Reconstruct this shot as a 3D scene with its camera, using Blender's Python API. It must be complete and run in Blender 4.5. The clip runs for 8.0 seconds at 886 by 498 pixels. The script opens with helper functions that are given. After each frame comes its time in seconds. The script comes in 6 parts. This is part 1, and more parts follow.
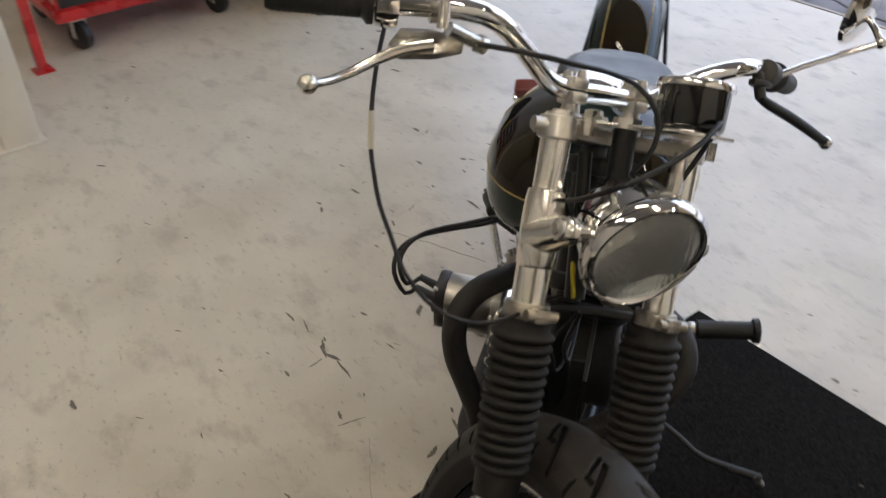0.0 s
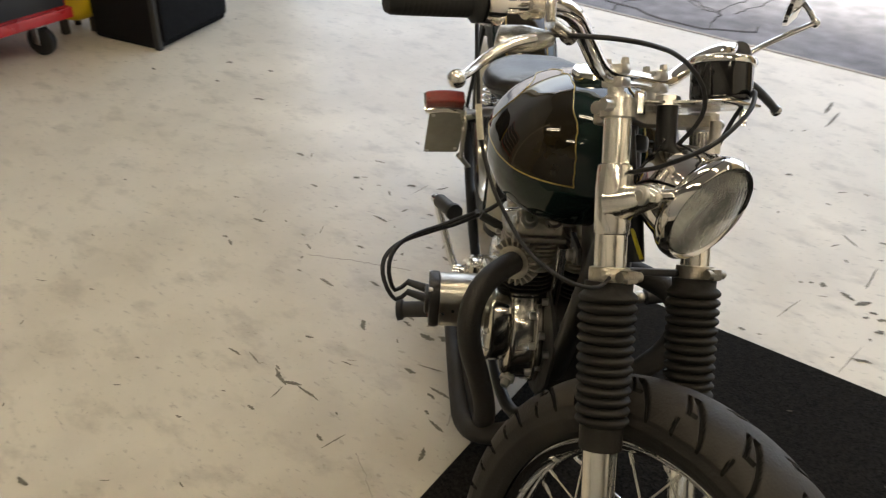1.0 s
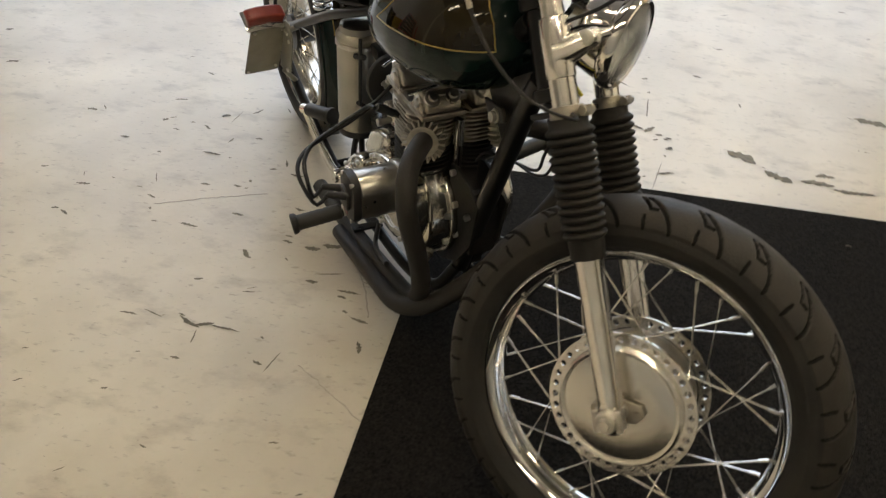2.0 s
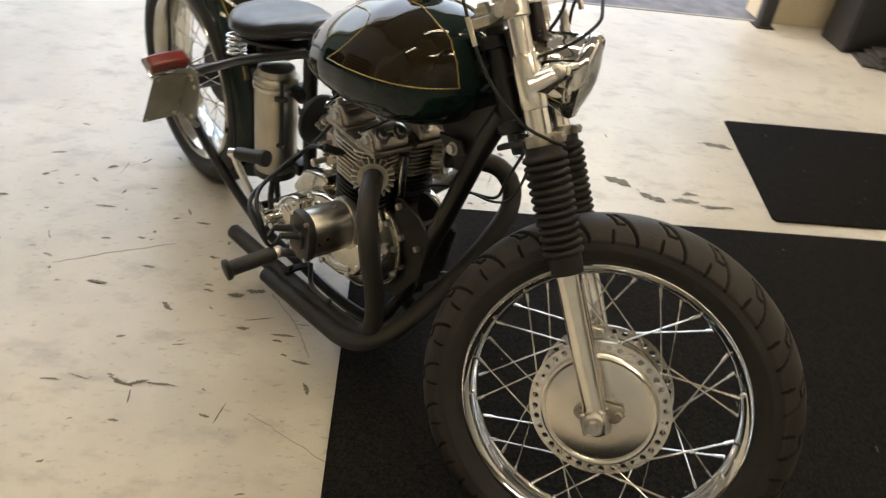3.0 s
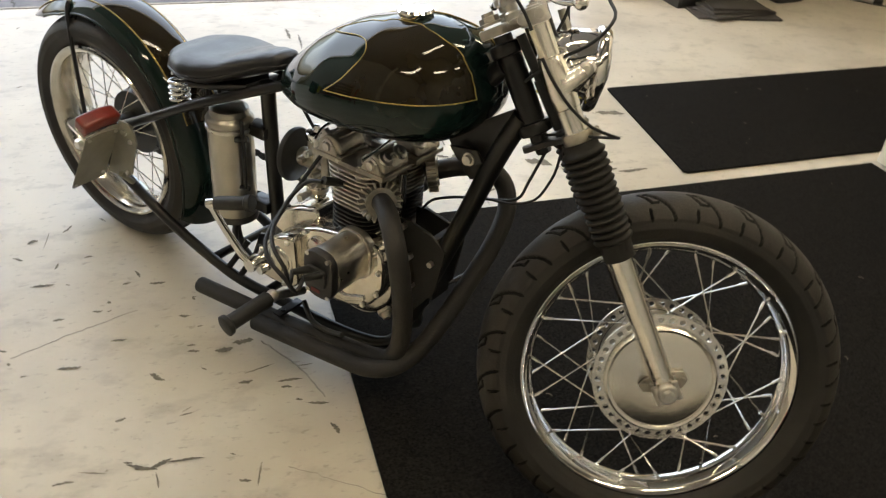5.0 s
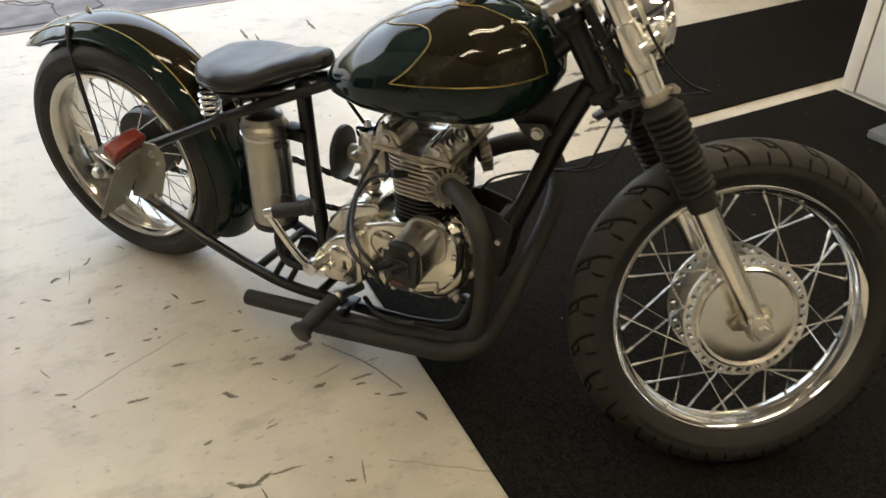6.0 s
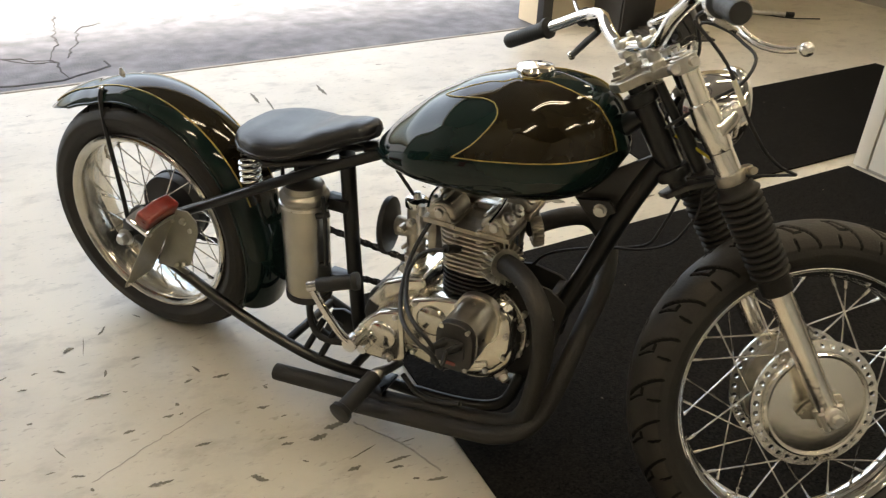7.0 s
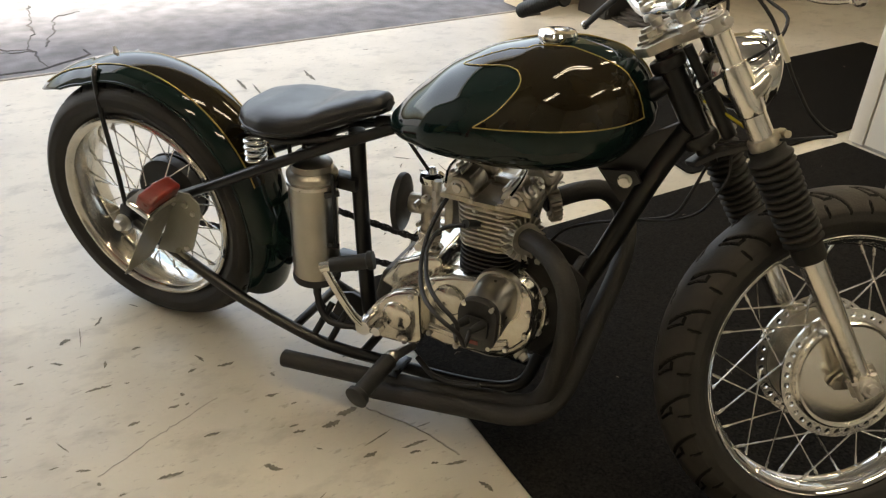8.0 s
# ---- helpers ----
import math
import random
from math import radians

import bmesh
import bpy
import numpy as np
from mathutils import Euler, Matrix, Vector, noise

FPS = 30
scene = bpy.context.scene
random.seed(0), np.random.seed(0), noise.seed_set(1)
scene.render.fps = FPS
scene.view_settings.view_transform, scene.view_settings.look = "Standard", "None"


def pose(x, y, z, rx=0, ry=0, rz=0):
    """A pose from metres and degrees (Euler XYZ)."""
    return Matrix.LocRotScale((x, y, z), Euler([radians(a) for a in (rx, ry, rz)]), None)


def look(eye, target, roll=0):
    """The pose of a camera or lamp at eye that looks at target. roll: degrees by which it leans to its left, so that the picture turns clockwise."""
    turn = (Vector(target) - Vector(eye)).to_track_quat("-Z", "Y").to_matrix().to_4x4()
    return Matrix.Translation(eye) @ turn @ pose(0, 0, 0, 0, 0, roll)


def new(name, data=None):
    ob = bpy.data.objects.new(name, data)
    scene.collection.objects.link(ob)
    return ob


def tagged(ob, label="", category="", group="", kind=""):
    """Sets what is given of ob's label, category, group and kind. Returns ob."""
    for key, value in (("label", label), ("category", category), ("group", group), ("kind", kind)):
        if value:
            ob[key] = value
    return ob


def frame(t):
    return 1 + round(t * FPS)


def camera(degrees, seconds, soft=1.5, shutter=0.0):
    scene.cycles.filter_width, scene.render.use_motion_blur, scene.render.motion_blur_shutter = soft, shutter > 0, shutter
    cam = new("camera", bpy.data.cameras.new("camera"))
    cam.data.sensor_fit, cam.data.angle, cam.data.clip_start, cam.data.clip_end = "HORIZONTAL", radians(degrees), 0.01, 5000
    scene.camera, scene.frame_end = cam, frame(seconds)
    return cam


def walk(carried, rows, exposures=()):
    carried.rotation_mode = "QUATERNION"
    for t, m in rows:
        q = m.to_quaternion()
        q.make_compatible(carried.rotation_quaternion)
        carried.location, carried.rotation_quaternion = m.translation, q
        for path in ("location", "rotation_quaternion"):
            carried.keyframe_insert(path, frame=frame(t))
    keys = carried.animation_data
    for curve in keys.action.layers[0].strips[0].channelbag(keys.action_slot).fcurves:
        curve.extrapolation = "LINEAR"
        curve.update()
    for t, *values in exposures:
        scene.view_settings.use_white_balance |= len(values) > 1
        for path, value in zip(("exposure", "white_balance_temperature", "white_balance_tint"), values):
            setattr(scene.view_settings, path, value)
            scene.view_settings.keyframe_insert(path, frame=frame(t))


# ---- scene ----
cam = camera(58.0, 8.0, soft=1.25, shutter=0.5)
PATH = [
    (0, (1.98, 0.053, 1.348), (0.452, -0.35, 0.121), 0.7),
    (0.3, (2.030, -0.043, 1.344), (0.435, -0.262, 0.110), 2.6),
    (0.5, (2.059, -0.102, 1.341), (0.426, -0.202, 0.19), 3.7),
    (0.8, (2.081, -0.205, 1.336), (0.449, -0.207, 0.168), 1.9),
    (1, (2.095, -0.274, 1.332), (0.465, -0.187, 0.177), 3.7),
    (1.5, (2.135, -0.44, 1.322), (0.588, 0.004, 0.134), 4.9),
    (1.7, (2.155, -0.526, 1.323), (0.701, 0.064, 0.082), 4.2),
    (2.8, (2.089, -0.849, 1.309), (0.807, 0.127, 0.124), 7.2),
    (3, (2.068, -0.885, 1.311), (0.857, 0.218, 0.163), 8.6),
    (3.5, (2.015, -0.996, 1.318), (0.916, 0.208, 0.16), 4.8),
    (4, (1.956, -1.076, 1.319), (0.989, 0.215, 0.138), 5.1),
    (4.5, (1.882, -1.094, 1.306), (0.943, 0.263, 0.176), 6.0),
    (4.7, (1.857, -1.1, 1.305), (0.902, 0.262, 0.196), 6.4),
    (5.8, (1.617, -1.263, 1.316), (0.86, 0.173, 0.148), 0.1),
    (6, (1.571, -1.293, 1.312), (0.818, 0.156, 0.157), 0.5),
    (6.5, (1.475, -1.296, 1.304), (0.735, 0.235, 0.25), 1.4),
    (7, (1.406, -1.302, 1.299), (0.666, 0.248, 0.275), 2.5),
    (7.5, (1.362, -1.33, 1.278), (0.65, 0.216, 0.227), 1.6),
    (8, (1.326, -1.311, 1.244), (0.642, 0.255, 0.207), 2.3),
]
EXPOSURE = [(0, 1.83, 6050, 14), (0.5, 1.89, 6450, 10), (1.0, 1.99, 6750, 10), (1.5, 2.03, 6800, 10), (3.0, 2.30, 6850, 10), (3.5, 2.48, 6900, 10), (4.0, 2.53, 6850, 10), (4.5, 2.33, 6800, 8), (6.0, 2.30, 6850, 9), (7.0, 2.27, 6950, 9), (7.5, 2.16, 7000, 9), (8.0, 2.10, 7050, 9)]
walk(cam, [(t, look(eye, target, roll)) for t, eye, target, roll in PATH], EXPOSURE)

# ---------------------------------------------------------------- world and light
ROOM = pose(0, 0, 0, 0, 0, 56.3)          # the garage's own axes: x along the door, y out through it
world = bpy.data.worlds.new("sky")
scene.world = world
world.use_nodes = True
sky = world.node_tree.nodes.new("ShaderNodeTexSky")
sky.sky_type, sky.sun_disc = "NISHITA", False
sky.sun_elevation, sky.sun_rotation = radians(48), radians(200)
sky.air_density, sky.dust_density, sky.ozone_density = 1.0, 5.0, 0.4
world.node_tree.links.new(sky.outputs[0], world.node_tree.nodes["Background"].inputs[0])
world.node_tree.nodes["Background"].inputs[1].default_value = 0.15
sun = new("sun", bpy.data.lights.new("sun", "SUN"))
sun.data.energy, sun.data.angle, sun.data.color = 3.0, radians(14), (1.0, 0.96, 0.9)
sun.matrix_world = ROOM @ look((0, 0, 6), (1.5, 1.0, 0))


# skylight through the upper part of the open door
day = new("door_daylight", bpy.data.lights.new("door_daylight", "AREA"))
day.data.shape, day.data.size, day.data.size_y = "RECTANGLE", 5.2, 1.9
day.data.energy, day.data.color = 11.5, (0.93, 0.97, 1.0)
day.matrix_world = ROOM @ Matrix.Translation((-0.1, 2.15, 2.12)) @ pose(0, 0, 0, -75, 0, 0)


# ---------------------------------------------------------------- materials
def material(name, color, rough=0.5, metal=0.0, vary=0.12, scale=14.0, bump=0.0, fine=180.0, second=None, amount=0.5, coat=0.0, stretch=None, shine=0.5):
    """Colour varied at two scales, roughness varied with it, and fine relief. second: a stain colour that shows in patches."""
    m = bpy.data.materials.new(name)
    m.use_nodes = True
    t, b = m.node_tree, m.node_tree.nodes["Principled BSDF"]
    n, l = t.nodes, t.links
    co = n.new("ShaderNodeTexCoord")
    at = co.outputs["Object"]
    if stretch:
        mp = n.new("ShaderNodeMapping")
        mp.inputs["Scale"].default_value = stretch
        l.new(at, mp.inputs[0])
        at = mp.outputs[0]
    big, small = n.new("ShaderNodeTexNoise"), n.new("ShaderNodeTexNoise")
    big.inputs["Scale"].default_value, big.inputs["Detail"].default_value = scale, 6
    small.inputs["Scale"].default_value, small.inputs["Detail"].default_value = fine, 3
    l.new(at, big.inputs["Vector"]), l.new(at, small.inputs["Vector"])
    ramp = n.new("ShaderNodeValToRGB")
    lo = [c * (1 - vary) for c in color]
    hi = [min(1, c * (1 + vary)) for c in color]
    ramp.color_ramp.elements[0].position, ramp.color_ramp.elements[1].position = 0.3, 0.7
    ramp.color_ramp.elements[0].color, ramp.color_ramp.elements[1].color = (*lo, 1), (*hi, 1)
    l.new(big.outputs[0], ramp.inputs[0])
    out = ramp.outputs[0]
    if second:
        spot, mix = n.new("ShaderNodeTexNoise"), n.new("ShaderNodeMix")
        mix.data_type = "RGBA"
        spot.inputs["Scale"].default_value, spot.inputs["Detail"].default_value = scale * 0.37, 8
        l.new(at, spot.inputs["Vector"])
        edge = n.new("ShaderNodeMapRange")
        edge.inputs[1].default_value, edge.inputs[2].default_value, edge.inputs[4].default_value = 0.52, 0.72, amount
        l.new(spot.outputs[0], edge.inputs[0])
        l.new(edge.outputs[0], mix.inputs["Factor"]), l.new(out, mix.inputs["A"])
        mix.inputs["B"].default_value = (*second, 1)
        out = mix.outputs["Result"]
    l.new(out, b.inputs["Base Color"])
    r = n.new("ShaderNodeMapRange")
    r.inputs[3].default_value, r.inputs[4].default_value = max(0.02, rough - min(0.35, 2 * vary) * rough), min(1, rough + min(0.35, 2 * vary) * rough)
    l.new(big.outputs[0], r.inputs[0]), l.new(r.outputs[0], b.inputs["Roughness"])
    b.inputs["Metallic"].default_value, b.inputs["Specular IOR Level"].default_value = metal, shine
    if coat:
        b.inputs["Coat Weight"].default_value, b.inputs["Coat Roughness"].default_value = coat, 0.03
        b.inputs["Coat IOR"].default_value = 1.40
    if bump:
        bp = n.new("ShaderNodeBump")
        bp.inputs["Strength"].default_value, bp.inputs["Distance"].default_value = 0.6, bump
        l.new(small.outputs[0], bp.inputs["Height"]), l.new(bp.outputs[0], b.inputs["Normal"])
    return m


CHROME = material("chrome", (0.80, 0.79, 0.77), 0.07, 1.0, 0.04, 30, 0.0)
POLISHED = material("polished_aluminium", (0.86, 0.835, 0.78), 0.20, 1.0, 0.08, 24, 0.0006, 90)
COVER = material("polished_cover_alloy", (0.66, 0.635, 0.575), 0.16, 1.0, 0.16, 22, 0.0005, 60)
DULL = material("satin_tank_alloy", (0.43, 0.41, 0.355), 0.32, 1.0, 0.12, 12, 0.0006, 120)
BRUSHED = material("brushed_aluminium", (0.74, 0.715, 0.66), 0.17, 1.0, 0.03, 30, 0.0003, 140)
TURNED = material("turned_aluminium", (0.84, 0.815, 0.76), 0.22, 1.0, 0.03, 30, 0.0002, 140)
BRUSHED = material("brushed_magneto_alloy", (0.52, 0.50, 0.455), 0.30, 1.0, 0.12, 30, 0.0004, 140)
round_cut = TURNED.node_tree.nodes.new("ShaderNodeTangent")
round_cut.direction_type, round_cut.axis = "RADIAL", "Z"
TURNED.node_tree.links.new(round_cut.outputs[0], TURNED.node_tree.nodes["Principled BSDF"].inputs["Tangent"])
TURNED.node_tree.nodes["Principled BSDF"].inputs["Anisotropic"].default_value = 0.35
CAST = material("cast_aluminium", (0.50, 0.465, 0.395), 0.38, 1.0, 0.20, 40, 0.002, 260, second=(0.26, 0.22, 0.17), amount=0.5)
STEEL = material("zinc_steel", (0.62, 0.60, 0.56), 0.30, 1.0, 0.12, 60, 0.0006)
ROCKER = material("satin_rocker_alloy", (0.64, 0.61, 0.55), 0.24, 1.0, 0.14, 40, 0.0012, 200, second=(0.22, 0.19, 0.15), amount=0.6)
AGED = material("aged_chrome", (0.60, 0.575, 0.52), 0.15, 1.0, 0.10, 18, 0.0004, 80, second=(0.40, 0.36, 0.29), amount=0.5)
SPOKE = material("spoke_steel", (0.78, 0.76, 0.70), 0.24, 1.0, 0.10, 60)
GREEN = material("green_paint", (0.0052, 0.0140, 0.0122), 0.5, 0.0, 0.10, 8, coat=1.0, shine=0.0)
BROWN = material("brown_flake_paint", (0.0130, 0.0096, 0.0040), 0.5, 0.0, 0.30, 18, coat=1.0, shine=0.0)
GOLD = material("gold_pinstripe", (0.38, 0.275, 0.07), 0.35, 0.3, 0.1, 30)
BLACK = material("black_enamel", (0.008, 0.008, 0.008), 0.32, 0.0, 0.15, 16, coat=0.3, shine=0.3)
GLOSS = material("gloss_black_enamel", (0.006, 0.006, 0.006), 0.12, 0.0, 0.08, 20, coat=0.8, shine=0.5)
SATIN = material("satin_black", (0.020, 0.019, 0.018), 0.45, 0.0, 0.25, 30, 0.0006)
IRON = material("black_iron_barrel", (0.016, 0.015, 0.014), 0.50, 0.2, 0.3, 40, 0.001)
WRAP = material("black_exhaust_coating", (0.0180, 0.0162, 0.0140), 0.62, 0.0, 0.3, 22, 0.0016, 240, second=(0.034, 0.028, 0.021), amount=0.5)
RUBBER = material("gaiter_rubber", (0.0142, 0.0130, 0.0110), 0.60, 0.0, 0.25, 30, 0.001, 200, shine=0.3)
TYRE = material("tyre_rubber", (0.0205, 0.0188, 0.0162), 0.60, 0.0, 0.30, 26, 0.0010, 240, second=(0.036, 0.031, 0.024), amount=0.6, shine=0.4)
# dark tone for recesses: the shade inside them is put into the colour
RECESS_SHADE = material("recess_shade", (0.0085, 0.0078, 0.0070), 0.8, 0.0, 0.2, 40, shine=0.15)
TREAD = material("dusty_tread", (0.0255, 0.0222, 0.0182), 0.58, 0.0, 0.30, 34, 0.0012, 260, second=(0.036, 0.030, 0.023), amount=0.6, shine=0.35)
GRIP = material("grip_rubber", (0.014, 0.014, 0.013), 0.55, 0.0, 0.2, 40, 0.001)
LEATHER = material("black_leather", (0.009, 0.009, 0.0105), 0.34, 0.0, 0.2, 20, 0.0012, 330)
CABLE = material("cable_sheath", (0.008, 0.008, 0.008), 0.55, 0.0, 0.2, 40)
RED_LENS = material("red_lens", (0.17, 0.018, 0.012), 0.30, 0.0, 0.15, 60, 0.0008, 160, coat=0.6)
WHITE_PLASTIC = material("cream_sleeve", (0.62, 0.58, 0.46), 0.5, 0.0, 0.08, 40)
YELLOW_WIRE = material("yellow_wire", (0.55, 0.45, 0.02), 0.5)
PLATE = material("bare_plate", (0.30, 0.29, 0.245), 0.50, 0.6, 0.12, 26, 0.0006, 120)
MAT = material("black_carpet_mat", (0.0128, 0.0116, 0.0102), 1.0, 0.0, 0.75, 170, 0.006, 300, second=(0.0125, 0.0110, 0.0090), amount=0.7, shine=0.03)


def floor_paint():
    """Cream paint, trodden grey-brown in patches, with fine dark grit and faint drag marks."""
    m = material("painted_concrete", (0.615, 0.565, 0.465), 0.38, 0.0, 0.06, 2.6, 0.0006, 60, second=(0.47, 0.425, 0.34), amount=0.85)
    n, l = m.node_tree.nodes, m.node_tree.links
    b = n["Principled BSDF"]
    at = n.new("ShaderNodeTexCoord").outputs["Object"]
    out = b.inputs["Base Color"].links[0].from_socket
    for scale, lo, hi, amount, color, stretch in ((1.1, 0.46, 0.62, 0.45, (0.40, 0.355, 0.275), (1, 1, 1)), (7.0, 0.53, 0.68, 0.50, (0.33, 0.295, 0.235), (1, 1.7, 1)), (30.0, 0.59, 0.68, 0.55, (0.27, 0.24, 0.19), (1, 2.2, 1)), (95.0, 0.655, 0.72, 0.6, (0.20, 0.18, 0.14), (1, 1, 1))):
        mp, no, mr, mx = n.new("ShaderNodeMapping"), n.new("ShaderNodeTexNoise"), n.new("ShaderNodeMapRange"), n.new("ShaderNodeMix")
        mp.inputs["Scale"].default_value, mp.inputs["Rotation"].default_value = stretch, (0, 0, 0.5)
        mp.inputs["Location"].default_value = (scale * 0.37, scale * 0.11, 0)
        no.inputs["Scale"].default_value, no.inputs["Detail"].default_value, no.inputs["Roughness"].default_value = scale, 7, 0.62
        mr.inputs[1].default_value, mr.inputs[2].default_value, mr.inputs[4].default_value = lo, hi, amount
        mx.data_type = "RGBA"
        mx.inputs["B"].default_value = (*color, 1)
        l.new(at, mp.inputs[0]), l.new(mp.outputs[0], no.inputs["Vector"]), l.new(no.outputs[0], mr.inputs[0])
        l.new(mr.outputs[0], mx.inputs["Factor"]), l.new(out, mx.inputs["A"])
        out = mx.outputs["Result"]
    l.new(out, b.inputs["Base Color"])
    return m


FLOOR = floor_paint()
CHIP = material("bare_concrete_chip", (0.150, 0.132, 0.098), 0.85, 0.0, 0.35, 60, 0.001, 300)
SCUFF = material("grey_scuff", (0.34, 0.31, 0.26), 0.7, 0.0, 0.25, 60)
ASPHALT = material("weathered_asphalt", (0.190, 0.192, 0.202), 0.95, 0.0, 0.25, 9.0, 0.008, 90, second=(0.105, 0.105, 0.108), amount=0.65, shine=0.1)
CRACK = material("tar_crack", (0.060, 0.058, 0.056), 0.9, 0.0, 0.3, 60)
WALL = material("white_wall_paint", (0.36, 0.34, 0.30), 0.6, 0.0, 0.05, 3, 0.001, 90)
BEIGE = material("beige_block_wall", (0.56, 0.48, 0.34), 0.7, 0.0, 0.08, 4, 0.002, 90)
TRIM = material("white_trim_paint", (0.74, 0.68, 0.57), 0.4, 0.0, 0.05, 6, 0.0006)
CEILING = material("ceiling_board", (0.20, 0.19, 0.175), 0.8, 0.0, 0.05, 3, 0.001)
RED = material("red_enamel", (0.50, 0.018, 0.020), 0.28, 0.0, 0.1, 8, coat=0.5)
DARK = material("dark_chest_paint", (0.018, 0.018, 0.022), 0.4, 0.0, 0.2, 10)
YELLOW = material("yellow_paint", (0.72, 0.52, 0.01), 0.32, 0.0, 0.08, 8, coat=0.3)
MESH = material("black_grille", (0.006, 0.006, 0.007), 0.8, 0.0, 0.3, 60, 0.004, 260, shine=0.15)
WIRE = material("white_cord", (0.70, 0.66, 0.58), 0.5)
CARD = material("brown_board", (0.052, 0.046, 0.039), 0.8, 0.0, 0.25, 14, 0.001)
SLATE = material("grey_board", (0.17, 0.17, 0.165), 0.6, 0.0, 0.15, 16, 0.001)
GREYCLOTH = material("grey_brown_cloth", (0.15, 0.125, 0.10), 0.85, 0.0, 0.2, 20, 0.002)
TUBE = bpy.data.materials.new("lamp_tube")
TUBE.use_nodes = True
TUBE.node_tree.nodes["Principled BSDF"].inputs["Emission Color"].default_value = (1.0, 0.88, 0.68, 1)
TUBE.node_tree.nodes["Principled BSDF"].inputs["Emission Strength"].default_value = 10.0
GLASS = bpy.data.materials.new("lamp_glass")
GLASS.use_nodes = True
GLASS.node_tree.nodes["Principled BSDF"].inputs["Transmission Weight"].default_value = 1.0
GLASS.node_tree.nodes["Principled BSDF"].inputs["Roughness"].default_value = 0.06
GLASS.node_tree.nodes["Principled BSDF"].inputs["IOR"].default_value = 1.45
REFLECTOR = material("lamp_reflector", (0.95, 0.94, 0.91), 0.12, 0.60, 0.03, 40, 0.0012, 50)
LENS = bpy.data.materials.new("fluted_lens")
LENS.use_nodes = True
LENS.node_tree.nodes["Principled BSDF"].inputs["Transmission Weight"].default_value = 0.95
LENS.node_tree.nodes["Principled BSDF"].inputs["Base Color"].default_value = (0.97, 0.98, 0.96, 1)
LENS.node_tree.nodes["Principled BSDF"].inputs["Roughness"].default_value = 0.03
LENS.node_tree.nodes["Principled BSDF"].inputs["IOR"].default_value = 1.45
flutes, relief, place = LENS.node_tree.nodes.new("ShaderNodeTexWave"), LENS.node_tree.nodes.new("ShaderNodeBump"), LENS.node_tree.nodes.new("ShaderNodeTexCoord")
flutes.bands_direction = "Y"
flutes.inputs["Scale"].default_value, flutes.inputs["Distortion"].default_value = 52.0, 0.0
relief.inputs["Distance"].default_value, relief.inputs["Strength"].default_value = 0.0010, 0.40
LENS.node_tree.links.new(place.outputs["Object"], flutes.inputs["Vector"])
LENS.node_tree.links.new(flutes.outputs[0], relief.inputs["Height"])
LENS.node_tree.links.new(relief.outputs[0], LENS.node_tree.nodes["Principled BSDF"].inputs["Normal"])


# ---------------------------------------------------------------- shapes: each gives (points, faces)
I4 = Matrix.Identity(4)


def moved(g, m):
    return [tuple(m @ Vector(p)) for p in g[0]], g[1]


def joined(*gs):
    vs, fs = [], []
    for v, f in gs:
        k = len(vs)
        vs += v
        fs += [tuple(i + k for i in q) for q in f]
    return vs, fs


def lathe(profile, n=48, closed=False):
    """Turned round z: profile of (radius, z)."""
    vs, fs, k = [], [], len(profile)
    for a in range(n):
        c, s = math.cos(2 * math.pi * a / n), math.sin(2 * math.pi * a / n)
        vs += [(r * c, r * s, z) for r, z in profile]
    for a in range(n):
        b = (a + 1) % n
        for i in range(k if closed else k - 1):
            j = (i + 1) % k
            fs.append((a * k + i, b * k + i, b * k + j, a * k + j))
    if not closed:
        for i, flip in ((0, 1), (k - 1, 0)):
            if profile[i][0] > 1e-5:
                loop = [a * k + i for a in range(n)]
                fs.append(tuple(loop[::-1] if flip else loop))
    return vs, fs


def smooth_line(pts, step):
    """A smooth curve through the points, with even steps."""
    p = [Vector(q) for q in pts]
    if len(p) == 2:
        return p
    p = [2 * p[0] - p[1]] + p + [2 * p[-1] - p[-2]]
    out = []
    for i in range(1, len(p) - 2):
        n = max(2, int((p[i + 1] - p[i]).length / step))
        for k in range(n):
            t = k / n
            a, b, c, d = p[i - 1 : i + 3]
            out.append(0.5 * ((2 * b) + (c - a) * t + (2 * a - 5 * b + 4 * c - d) * t * t + (3 * b - a - 3 * c + d) * t**3))
    return out + [p[-2]]


def tube(pts, radius, n=12, step=0.015, straight=False, loop=False):
    line = [Vector(q) for q in pts] if straight else smooth_line(pts, step)
    k = len(line)
    vs, fs = [], []
    side = None
    for i, q in enumerate(line):
        if loop:
            way = (line[(i + 1) % k] - line[i - 1]).normalized()
        else:
            way = (line[min(i + 1, k - 1)] - line[max(i - 1, 0)]).normalized()
        if side is None:
            side = way.orthogonal().normalized()
        side = (side - way * side.dot(way)).normalized()
        up = way.cross(side)
        r = radius(i / max(1, k - 1)) if callable(radius) else radius
        for a in range(n):
            w = 2 * math.pi * a / n
            vs.append(tuple(q + r * (math.cos(w) * side + math.sin(w) * up)))
    for i in range(k if loop else k - 1):
        j = (i + 1) % k
        for a in range(n):
            b = (a + 1) % n
            fs.append((i * n + a, i * n + b, j * n + b, j * n + a))
    if not loop:
        fs += [tuple(range(n))[::-1], tuple(range((k - 1) * n, k * n))]
    return vs, fs


def rod(a, b, r, n=12, r2=None):
    return tube([a, b], (lambda t: r + ((r2 if r2 is not None else r) - r) * t), n, straight=True)


